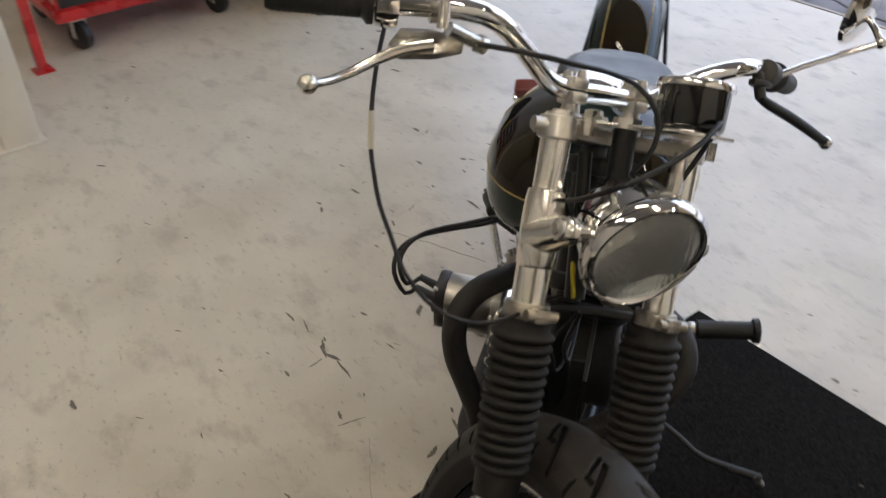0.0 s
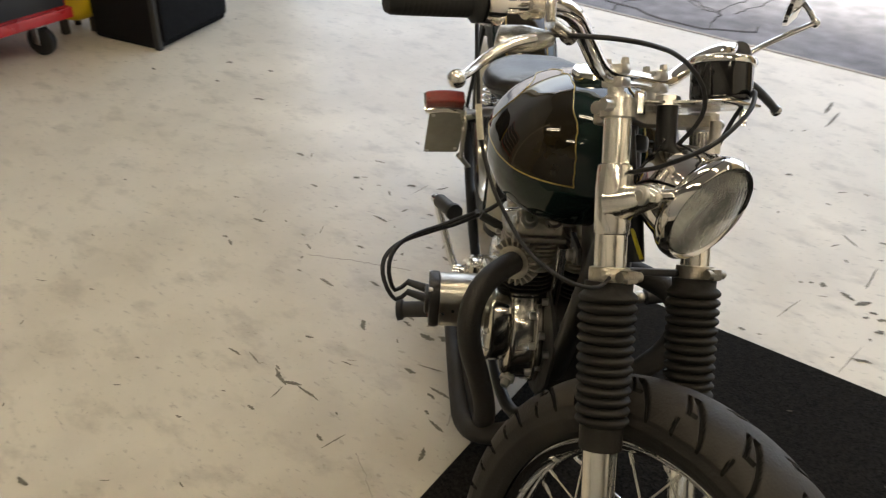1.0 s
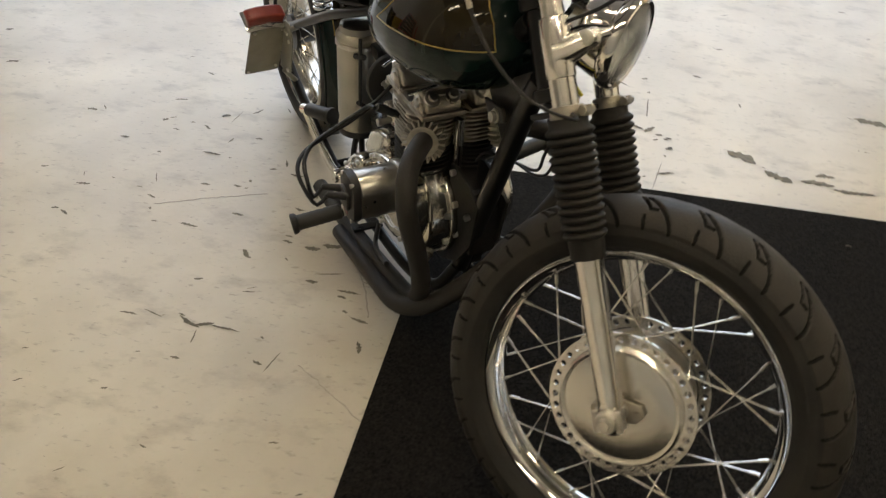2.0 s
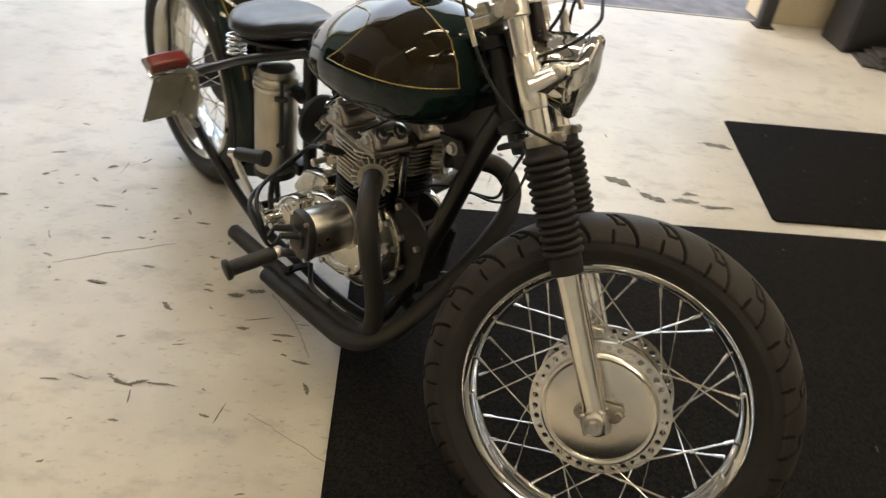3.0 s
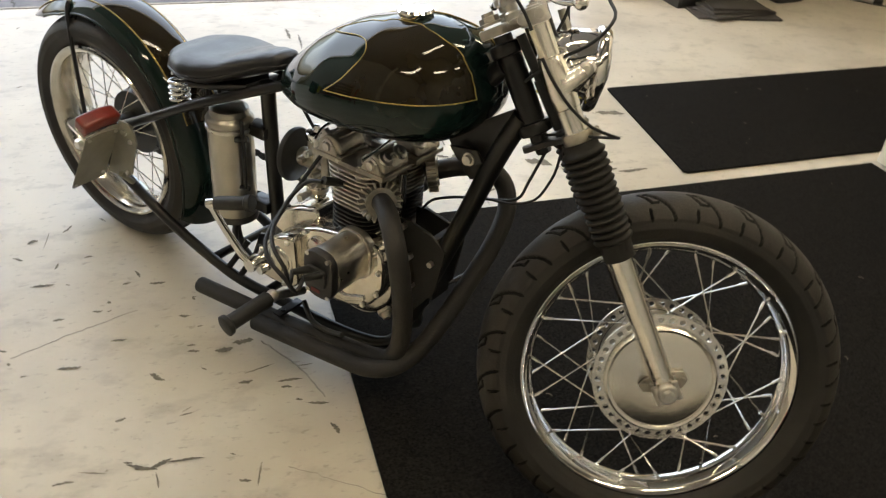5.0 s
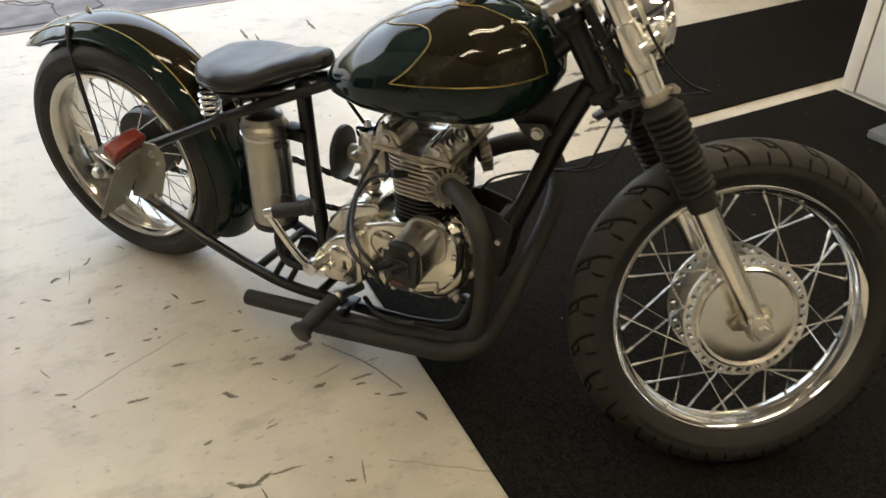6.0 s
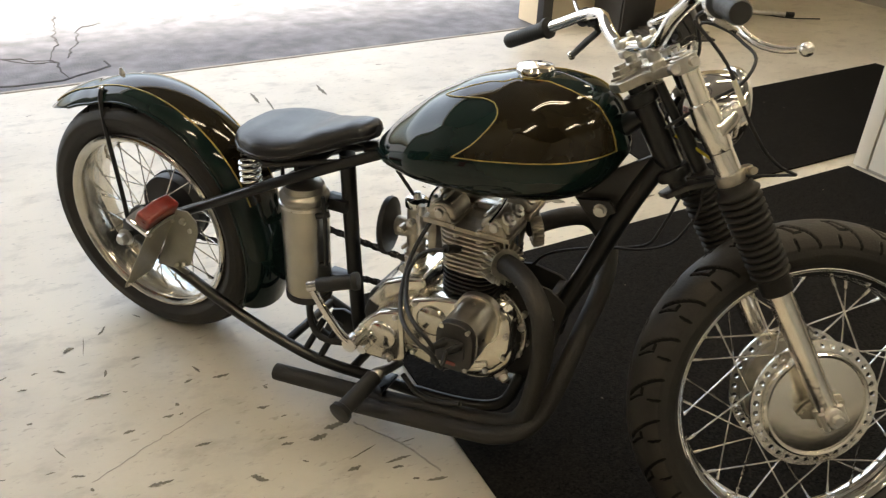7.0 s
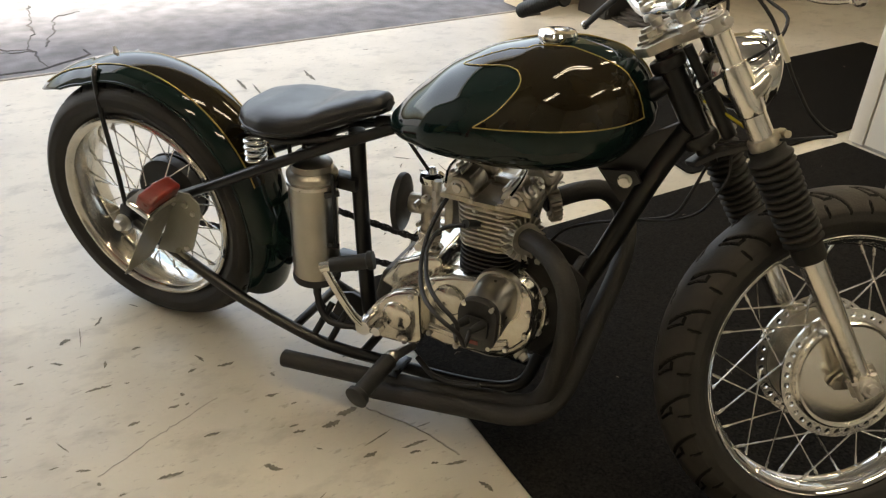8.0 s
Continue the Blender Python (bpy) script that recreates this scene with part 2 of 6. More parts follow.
def solid(poly, z0, z1, bevel=0.0, seg=2, m=I4):
    """A flat outline (x, y) given thickness from z0 to z1, with rounded rims."""
    bm = bmesh.new()
    lo = [bm.verts.new((x, y, z0)) for x, y in poly]
    hi = [bm.verts.new((x, y, z1)) for x, y in poly]
    bm.faces.new(lo[::-1]), bm.faces.new(hi)
    k = len(poly)
    for i in range(k):
        bm.faces.new((lo[i], lo[(i + 1) % k], hi[(i + 1) % k], hi[i]))
    bmesh.ops.recalc_face_normals(bm, faces=bm.faces)
    if bevel:
        bmesh.ops.bevel(bm, geom=[e for e in bm.edges if len(e.link_faces) == 2 and e.calc_face_angle() > 0.6], offset=bevel, segments=seg, affect="EDGES", profile=0.6)
    bm.verts.index_update()
    g = [tuple(m @ v.co) for v in bm.verts], [tuple(v.index for v in f.verts) for f in bm.faces]
    bm.free()
    return g


def block(x0, x1, y0, y1, z0, z1, bevel=0.0, m=I4, seg=2):
    return solid([(x0, y0), (x1, y0), (x1, y1), (x0, y1)], z0, z1, bevel, seg, m)


def rounded(w, h, r, n=5):
    """A rectangle with round corners about the origin."""
    out = []
    for cx, cy, a0 in ((w / 2 - r, h / 2 - r, 0), (-w / 2 + r, h / 2 - r, 90), (-w / 2 + r, -h / 2 + r, 180), (w / 2 - r, -h / 2 + r, 270)):
        out += [(cx + r * math.cos(radians(a0 + 90 * i / n)), cy + r * math.sin(radians(a0 + 90 * i / n))) for i in range(n + 1)]
    return out


def ball(r, n=16, k=9):
    return lathe([(max(1e-6, r * math.sin(math.pi * i / k)), -r * math.cos(math.pi * i / k)) for i in range(k + 1)], n)


def axis(at, to):
    """A pose at a point whose z runs towards another."""
    d = Vector(to) - Vector(at)
    return Matrix.Translation(at) @ d.to_track_quat("Z", "Y").to_matrix().to_4x4()


def lerp(table, x):
    return float(np.interp(x, [a for a, _ in table], [b for _, b in table]))


def mesh_of(name, g, mat, angle=38, doubles=True):
    me = bpy.data.meshes.new(name)
    me.from_pydata(g[0], [], g[1])
    me.materials.append(mat)
    if doubles:
        bm = bmesh.new()
        bm.from_mesh(me)
        bmesh.ops.remove_doubles(bm, verts=bm.verts, dist=1e-6)
        bmesh.ops.recalc_face_normals(bm, faces=bm.faces)
        bm.to_mesh(me)
        bm.free()
    me.shade_smooth()
    me.set_sharp_from_angle(angle=radians(angle))
    return me


def part(name, g, mat, parent=None, label="", m=None, angle=38):
    """ONE mesh object out of a shape, under a thing or a part."""
    ob = new(name, g if isinstance(g, bpy.types.Mesh) else mesh_of(name, g, mat, angle))
    if parent:
        ob.parent = parent
    if m is not None:
        ob.matrix_basis = m
    return tagged(ob, label)


def thing(name, m, label, category, group="", kind=""):
    ob = new(name)
    ob.matrix_basis = m
    ob.empty_display_size = 0.1
    return tagged(ob, label, category, group, kind)


# ---------------------------------------------------------------- the garage
def structure(name, g, mat, label, m=ROOM):
    return tagged(part(name, g, mat, m=m), label, kind="structure")


X0, X1, Y0, Y1, TOP = -2.95, 5.2, -4.2, 2.0, 3.3
floor = structure("floor", block(X0, X1, Y0, Y1, -0.12, 0.0), FLOOR, "worn cream painted concrete garage floor with dark chips")
ground = structure("ground", block(-60, 60, Y1 + 0.005, 90, -0.30, -0.012), ASPHALT, "weathered grey asphalt yard outside the open door")
tagged(part("ground_behind", block(-60, 60, -60, Y0 - 0.2, -0.30, -0.012), ASPHALT, m=ROOM), "grey asphalt ground behind the garage", kind="structure")
structure("wall_west", block(X0 - 0.2, X0, Y0, Y1, 0, TOP), WALL, "plain white painted garage side wall")
structure("wall_east", block(X1, X1 + 0.2, Y0, Y1, 0, TOP), WALL, "plain white painted garage end wall")
structure("wall_south", block(X0 - 0.2, X1 + 0.2, Y0 - 0.2, Y0, 0, TOP), WALL, "plain white painted garage back wall")
DOOR_X0, DOOR_X1, DOOR_H = -2.8, 2.62, 3.10
structure("wall_north_pier", block(DOOR_X1, X1 + 0.2, Y1, Y1 + 0.22, 0, TOP), BEIGE, "beige wall beside the open garage door")
structure("wall_north_corner", block(X0 - 0.2, DOOR_X0, Y1, Y1 + 0.22, 0, TOP), BEIGE, "beige wall at the corner of the garage door")
structure("wall_north_lintel", block(DOOR_X0, DOOR_X1, Y1, Y1 + 0.22, DOOR_H, TOP), BEIGE, "beige lintel over the open garage door")
structure("ceiling", block(X0 - 0.2, X1 + 0.2, Y0 - 0.2, Y1 + 0.22, TOP, TOP + 0.2), CEILING, "off-white garage ceiling")
structure("door_threshold", block(DOOR_X0, DOOR_X1, Y1 + 0.006, Y1 + 0.028, -0.02, 0.003, 0.003), SCUFF, "thin worn metal strip at the door threshold")
# the end of a white partition beside the mats
PX, PY = 2.628, -0.186
structure("wall_partition", block(PX, PX + 1.6, PY - 1.9, PY, 0.0, 2.5), WALL, "white painted partition wall end beside the mats")
structure("trim_corner", block(PX - 0.016, PX, PY - 0.050, PY + 0.010, 0.012, 2.5, 0.004), TRIM, "white corner trim board on the partition")
structure("trim_panel", block(PX - 0.012, PX, PY - 1.9, PY - 0.056, 0.016, 2.5, 0.004), TRIM, "white painted panel of the partition")

# ceiling lamps: pairs of warm tubes
def ceiling_lamp(x, y, along=0.0, length=1.22):
    lamp = thing("ceiling_lamp", ROOM @ pose(x, y, TOP, 0, 0, along), "twin-tube fluorescent ceiling lamp, switched on", "ceiling lamp", "garage ceiling lamps")
    part("housing", block(-length / 2 - 0.04, length / 2 + 0.04, -0.11, 0.11, -0.06, 0, 0.006), TRIM, lamp)
    for y_ in (-0.055, 0.055):
        part("lamp_tube", rod((-length / 2, y_, -0.085), (length / 2, y_, -0.085), 0.016, 10), TUBE, lamp, "glowing warm white tube")
    return lamp


for lx, ly, la in ((0.2, -0.6, 0), (2.0, -0.6, 0), (0.2, -2.8, 0), (2.0, -2.8, 0), (-1.8, -1.7, 0), (3.6, 0.9, 0)):
    ceiling_lamp(lx, ly, la)

# mats
def floor_mat(poly, label):
    ob = part("floor_mat", solid(poly, 0.001, 0.009, 0.003), MAT, m=ROOM)
    return tagged(ob, label, "floor mat", "black floor mats")


floor_mat([(0.452, -0.150), (2.590, -0.174), (2.590, -3.0), (0.305, -3.0)], "large black carpet mat under the front wheel")
floor_mat([(1.812, -0.078), (1.911, 0.648), (1.918, 0.655), (3.95, 0.667), (3.95, -0.105), (1.826, -0.091)][::-1], "black carpet mat lying beyond the motorcycle")

# ---------------------------------------------------------------- the motorcycle: x ahead, y to its left, z up; it leans on its stand
LEAN_DEG = -0.5
bike = thing("motorcycle", pose(0, 0, 0, LEAN_DEG, 0, 0), "dark green and brown hardtail bobber motorcycle leaning on its side stand", "motorcycle")

RAKE, STEER = radians(32.5), radians(36)
UP = Vector((-math.sin(RAKE), 0, math.cos(RAKE)))
AHEAD = Matrix.Rotation(STEER, 3, UP) @ Vector((math.cos(RAKE), 0, math.sin(RAKE)))
LEFT = UP.cross(AHEAD)
HEAD = Vector((1.111, 0.0, 0.861))
FORK = Matrix(((AHEAD.x, LEFT.x, UP.x, HEAD.x), (AHEAD.y, LEFT.y, UP.y, HEAD.y), (AHEAD.z, LEFT.z, UP.z, HEAD.z), (0, 0, 0, 1)))
LEG_X, LEG_Y, AXLE_Z = 0.070, 0.090, -0.672


def on_fork(g):
    return moved(g, FORK)


def tyre_shape(R, rt, wide, rim_r, tread, pieces=24, n=1560, crown=None, reach=1.0):
    """A tyre round z: sidewalls with raised lines, shoulders, and a tread cut by curved grooves, hooks and short shoulder nicks."""
    vs, fs, worn = [], [], []
    bead = rim_r - 0.002
    span, edge = 2.35, 1.36
    ring = [-span + (span - edge) * i / 16 for i in range(16)] + [-edge + 2 * edge * i / 68 for i in range(69)] + [edge + (span - edge) * (i + 1) / 16 for i in range(16)]
    k = len(ring)
    pitch, deep = 2 * math.pi * R / pieces, edge * (rt + wide) / 2

    def groove(ph, u, lean, power, half):
        """How deep the cut is, 0 to 1, at the phase ph and the share u from the crown to the shoulder."""
        d = abs((ph + lean * (1 - u) ** power + 0.5) % 1.0 - 0.5) * pitch
        slope = lean * power * (1 - u) ** (power - 1) * pitch / deep
        return min(1.0, max(0.0, (half - d / math.sqrt(1 + slope * slope)) / 0.0012))

    for a in range(n):
        q = 2 * math.pi * a / n
        for w in ring:
            r = R - rt * (1 - math.cos(w))
            z = wide * math.sin(w)
            if abs(w) > math.pi / 2:
                f = (abs(w) - math.pi / 2) / (span - math.pi / 2)
                r = (R - rt) + (bead - (R - rt)) * f
                z = math.copysign(wide * (1 - 0.34 * f**1.5) + 0.0012 * sum(math.exp(-(((f - c) / 0.05) ** 2)) for c in (0.12, 0.74)), w)
            u = abs(w) / edge
            if 1 < u < 1.25:
                r, z = r - 0.0012, z - math.copysign(0.0020, w)
            cut = 0.0
            if u < reach:
                ph = a / n * pieces + (0.0 if w > 0 else 0.5)
                if u > 0.12:
                    cut = groove(ph, u, 0.72, 1.7, 0.0036)
                if 0.12 < u < 0.55:
                    cut = max(cut, groove(ph + 0.45, u / 0.55, 0.36, 1.3, 0.0032))
                if 0.49 < u < 0.55 and (ph - 0.53) % 1.0 < 0.17:
                    cut = 1.0
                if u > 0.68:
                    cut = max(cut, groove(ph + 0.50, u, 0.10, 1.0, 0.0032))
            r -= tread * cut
            # material slot: 0 sidewall, 1 tread, 2 groove with its shade coloured in
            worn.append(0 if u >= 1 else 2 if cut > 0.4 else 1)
            vs.append((r * math.cos(q), r * math.sin(q), z))
    for a in range(n):
        b = (a + 1) % n
        for i in range(k - 1):
            fs.append((a * k + i, b * k + i, b * k + i + 1, a * k + i + 1))
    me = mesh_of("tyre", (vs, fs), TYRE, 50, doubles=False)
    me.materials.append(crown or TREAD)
    me.materials.append(RECESS_SHADE)
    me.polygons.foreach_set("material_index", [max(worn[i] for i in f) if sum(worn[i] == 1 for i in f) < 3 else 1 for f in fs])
    return me


def rim_shape(r, half, deep=1.0, n=96):
    """A chromed steel rim round z with rolled flanges and a dropped well."""
    p = [(r, half), (r + 0.003, half - 0.004), (r - 0.002, half - 0.009), (r - 0.014, half - 0.012), (r - 0.020, half - 0.020), (r - 0.024, half * 0.35), (r - 0.030, 0.004),
         (r - 0.030, -0.004), (r - 0.024, -half * 0.35), (r - 0.020, -half + 0.020), (r - 0.014, -half + 0.012), (r - 0.002, -half + 0.009), (r + 0.003, -half + 0.004), (r, -half),
         (r - 0.006, -half - 0.001), (r - 0.013, -half + 0.006), (r - 0.019, -half + 0.008), (r - 0.025, -half + 0.020), (r - 0.029, -half * 0.35), (r - 0.035, -0.006),
         (r - 0.035, 0.006), (r - 0.029, half * 0.35), (r - 0.025, half - 0.020), (r - 0.019, half - 0.008), (r - 0.013, half - 0.006), (r - 0.006, half + 0.001)]
    return lathe([(r + (a - r) * deep, z) for a, z in p], n, closed=True)


def spokes(wheel, m, hub_r, near, far, rim_r, count, start, back, ahead):
    """Crossed wire spokes, each with its nipple, laced in fours: far and near flange swept back, then far and near swept ahead."""
    for i in range(count):
        a = radians(start - 360.0 * i / count)
        b = a + radians(-back if i % 4 < 2 else ahead)
        flange = near if i % 2 else far
        A = Vector((hub_r * math.cos(b), hub_r * math.sin(b), flange + (0.004 if i % 4 < 2 else -0.003)))
        B = Vector((rim_r * math.cos(a), rim_r * math.sin(a), 0.008 if flange > 0 else -0.008))
        d = (A - B).normalized()
        g = joined(rod(A, B, 0.0016, 6), rod(B, B + d * 0.016, 0.0030, 6))
        part("spoke", moved(g, m), SPOKE, wheel)


# ---- front wheel; its own z points to the bike's left
FRONT = FORK @ pose(LEG_X - 0.001, 0.004, AXLE_Z - 0.001, -90, 0, 0)
FR, FT = 0.331, 0.057
RIM_F = 0.2520


def drilled_disc(r0, r1, z0, z1, holes, hole_r):
    """A thin ring plate with a row of round holes through it."""
    vs, fs = [], []
    mid = (r0 + r1) / 2
    for h in range(holes):
        a0, a1 = 2 * math.pi * h / holes, 2 * math.pi * (h + 1) / holes
        ac = (a0 + a1) / 2
        k = 12
        for z in (z0, z1):
            base = len(vs)
            for i in range(k):
                w = 2 * math.pi * i / k + math.pi / k
                x, y = math.cos(w), math.sin(w)
                vs.append((mid + hole_r * x, hole_r * y, z, ac))
            for i in range(k):
                w = 2 * math.pi * i / k + math.pi / k
                x, y = math.cos(w), math.sin(w)
                s = 1 / max(abs(x), abs(y))
                rr = mid + (r1 - r0) / 2 * x * s
                ang = (a1 - a0) / 2 * y * s
                vs.append((rr, ang, z, ac, 1))
        n0 = len(vs) - 4 * k
        for i in range(k):
            j = (i + 1) % k
            lo_in, lo_out, hi_in, hi_out = n0, n0 + k, n0 + 2 * k, n0 + 3 * k
            fs += [(lo_in + i, lo_in + j, lo_out + j, lo_out + i), (hi_in + i, hi_out + i, hi_out + j, hi_in + j), (lo_in + i, hi_in + i, hi_in + j, lo_in + j)]
            if abs(math.cos(2 * math.pi * i / k + math.pi / k)) > 0.7 and abs(math.cos(2 * math.pi * j / k + math.pi / k)) > 0.7:
                fs.append((lo_out + i, lo_out + j, hi_out + j, hi_out + i))
    out = []
    for p in vs:
        if len(p) == 5:
            r, a, z, ac, _ = p
            out.append((r * math.cos(ac + a), r * math.sin(ac + a), z))
        else:
            x, y, z, ac = p
            out.append((x * math.cos(ac) - y * math.sin(ac), x * math.sin(ac) + y * math.cos(ac), z))
    return out, fs


hub_f = joined(lathe([(0.02, -0.050), (0.060, -0.048), (0.066, -0.040), (0.066, 0.030), (0.095, 0.034), (0.098, 0.040), (0.02, 0.045)], 48), rod((0, 0, -0.100), (0, 0, 0.100), 0.0085, 12))
front_wheel = part("front_wheel", moved(hub_f, FRONT), CAST, bike, "front wheel hub of cast aluminium")
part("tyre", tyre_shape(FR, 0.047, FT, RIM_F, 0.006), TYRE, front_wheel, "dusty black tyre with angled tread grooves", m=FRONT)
part("rim", moved(rim_shape(RIM_F, 0.035, 0.72), FRONT), CHROME, front_wheel, "polished chrome rim")
spokes(front_wheel, FRONT, 0.111, -0.0495, 0.0385, RIM_F - 0.024, 36, -104.5, 37.0, 43.0)
part("hub_flange", moved(drilled_disc(0.101, 0.121, -0.052, -0.047, 36, 0.0054), FRONT @ pose(0, 0, 0, 0, 0, 3.8)), POLISHED, front_wheel, "drilled polished hub flange")
part("hub_flange", moved(drilled_disc(0.101, 0.121, 0.036, 0.041, 36, 0.0054), FRONT @ pose(0, 0, 0, 0, 0, 3.8)), POLISHED, front_wheel)
cover = lathe([(0.0, -0.0640), (0.030, -0.0639), (0.060, -0.0633), (0.085, -0.0620), (0.0905, -0.0608), (0.0915, -0.0635), (0.0960, -0.0645), (0.0995, -0.0620), (0.1005, -0.056), (0.1005, -0.047)], 72)
part("hub_cover", cover, TURNED, front_wheel, "brushed round hub cover with raised bright lip", m=FRONT)
bolt = joined(rod((0, 0, -0.066), (0, 0, -0.125), 0.0085, 12), lathe([(0.001, -0.134), (0.009, -0.134), (0.0105, -0.131), (0.0105, -0.124), (0.001, -0.124)], 6), lathe([(0.001, -0.125), (0.0150, -0.125), (0.0175, -0.122), (0.0175, -0.100), (0.001, -0.098)], 32),
              lathe([(0.001, -0.076), (0.020, -0.075), (0.020, -0.069), (0.001, -0.066)], 24), *[rod((a * 0.018, b * 0.016 - 0.026, c), (a * 0.018, b * 0.016 + 0.008, c), 0.0055, 10) for a, b, c in ((-1, 0.6, -0.114), (1, 0.6, -0.114), (-1, 0.6, -0.096), (1, 0.6, -0.096))])
part("axle_nut", moved(bolt, FRONT), STEEL, front_wheel, "axle end with pinch bolts")
lug = joined(solid([(-0.030, -0.010), (0.0, -0.022), (0.040, -0.016), (0.046, 0.0), (0.034, 0.014), (0.0, 0.022), (-0.036, 0.012), (-0.042, 0.0)], -0.074, -0.067, 0.002),
             moved(lathe([(0.001, 0), (0.007, 0), (0.007, 0.005), (0.001, 0.005)], 12), Matrix.Translation((0.034, 0, -0.080))), moved(lathe([(0.001, 0), (0.007, 0), (0.007, 0.005), (0.001, 0.005)], 12), Matrix.Translation((-0.032, 0, -0.080))))
part("anchor_plate", moved(lug, FRONT @ pose(0, 0, 0, 0, 0, 12)), CAST, front_wheel)

# ---- fork
for sy in (-1, 1):
    y = sy * LEG_Y
    leg = part("fork_leg", on_fork(joined(rod((LEG_X, y, -0.20), (LEG_X, y, -0.10), 0.0200, 28), rod((LEG_X, y, -0.105), (LEG_X, y, 0.008), 0.0172, 24))), POLISHED, bike, "polished aluminium fork tube shroud")
    part("slider", on_fork(joined(rod((LEG_X, y, AXLE_Z + 0.018), (LEG_X, y, -0.395), 0.0200, 28, 0.0215),
         moved(lathe([(0.001, -0.030), (0.013, -0.028), (0.019, -0.012), (0.0205, 0.012), (0.0205, 0.020), (0.001, 0.020)], 24), Matrix.Translation((LEG_X, y, AXLE_Z)))), ), POLISHED, leg, "polished lower fork slider")
    folds, p = 13, []
    z0, z1 = -0.417, -0.212
    p.append((0.021, z0 - 0.004))
    p.append((0.0265, z0 - 0.004))
    p.append((0.0275, z0 + 0.022))
    for i in range(folds):
        f = i / folds
        za = z0 + 0.026 + (z1 - z0 - 0.040) * f
        dz = (z1 - z0 - 0.040) / folds
        r = 0.0335 + 0.0035 * f
        p += [(r - 0.0065, za), (r - 0.002, za + dz * 0.22), (r, za + dz * 0.45), (r, za + dz * 0.62), (r - 0.002, za + dz * 0.82)]
    p += [(0.0295, z1 - 0.012), (0.0300, z1), (0.022, z1)]
    part("gaiter", moved(lathe(p, 40), FORK @ Matrix.Translation((LEG_X, y, 0))), RUBBER, leg, "ribbed black rubber fork gaiter", angle=60)
    # headlamp ear: a sleeve round the leg and an arm ahead
    ear = joined(moved(lathe([(0.0200, -0.155), (0.0215, -0.153), (0.0225, -0.135), (0.0232, -0.10), (0.0225, -0.080), (0.0210, -0.070), (0.0172, -0.068)], 28), Matrix.Translation((LEG_X, y, 0))),
                 tube([(LEG_X + 0.002, y, -0.118), (LEG_X + 0.020, y - sy * 0.001, -0.115), (LEG_X + 0.036, y - sy * 0.004, -0.110), (LEG_X + 0.050, y - sy * 0.008, -0.107)], lambda t: 0.0260 - 0.0105 * t**0.7, 20),
                 moved(ball(0.0152), Matrix.Translation((LEG_X + 0.050, y - sy * 0.008, -0.107))),
                 rod((LEG_X + 0.048, y - sy * 0.010, -0.106), (LEG_X + 0.074, y - sy * 0.020, -0.104), 0.0085, 14, 0.007))
    part("lamp_bracket", on_fork(ear), POLISHED, leg, "cast headlamp bracket sleeve")
    part("bracket_bolt", on_fork(moved(lathe([(0.0, 0.010), (0.0065, 0.010), (0.0075, 0.0085), (0.0105, 0.0080), (0.0120, 0.0065), (0.0120, -0.006), (0.0, -0.006)], 24), axis((LEG_X + 0.046, y + sy * 0.002, -0.107), (LEG_X + 0.046, y + sy * 1, -0.107)))), STEEL, leg)
    clamp = joined(moved(lathe([(0.0195, -0.011), (0.0245, -0.010), (0.0255, -0.007), (0.0255, 0.007), (0.0245, 0.010), (0.0195, 0.011)], 28), Matrix.Translation((LEG_X, y, -0.205))),
                   rod((LEG_X + 0.031, y - 0.019, -0.205), (LEG_X + 0.031, y + 0.019, -0.205), 0.0065, 12), block(LEG_X + 0.018, LEG_X + 0.037, y - 0.010, y + 0.010, -0.213, -0.197, 0.003))
    part("pinch_clamp", on_fork(clamp), CAST, leg, "cast lower clamp with pinch bolt")
    top = joined(moved(lathe([(0.0, 0.019), (0.009, 0.019), (0.0095, 0.016), (0.016, 0.015), (0.0165, 0.012), (0.0215, 0.011), (0.0220, -0.012), (0.0172, -0.014)], 24), Matrix.Translation((LEG_X, y, 0.0))),
                 rod((LEG_X - 0.022, y - 0.016, 0.0), (LEG_X - 0.022, y + 0.016, 0.0), 0.0085, 14), rod((LEG_X + 0.004, y + sy * 0.018, 0.0), (LEG_X + 0.004, y + sy * 0.034, 0.0), 0.0075, 12))
    part("fork_cap", on_fork(top), STEEL, leg, "plated fork cap nut and clamp")

yoke = joined(solid([(-0.024, -0.028), (0.015, -0.042), (0.045, -0.098), (0.070, -0.108), (0.088, -0.100), (0.090, -0.078), (0.064, -0.050), (0.042, 0.0), (0.064, 0.050), (0.090, 0.078), (0.088, 0.100), (0.070, 0.108), (0.045, 0.098), (0.015, 0.042), (-0.024, 0.028)], -0.009, 0.008, 0.004),
              moved(lathe([(0.001, 0.034), (0.010, 0.033), (0.011, 0.027), (0.017, 0.026), (0.018, 0.017), (0.024, 0.016), (0.024, 0.012)], 6), I4))
part("top_yoke", on_fork(yoke), CAST, bike, "grey cast top fork yoke")
lower = solid([(-0.022, -0.020), (0.014, -0.030), (0.050, -0.072), (0.060, -0.078), (0.062, -0.060), (0.040, -0.025), (0.040, 0.025), (0.062, 0.060), (0.060, 0.078), (0.050, 0.072), (0.014, 0.030), (-0.022, 0.020)], -0.211, -0.201, 0.004)
part("lower_yoke", on_fork(lower), SATIN, bike, "black lower fork yoke")
part("steering_stem", on_fork(joined(rod((0.012, 0, -0.20), (0.012, 0, -0.01), 0.016, 20))), BLACK, bike)
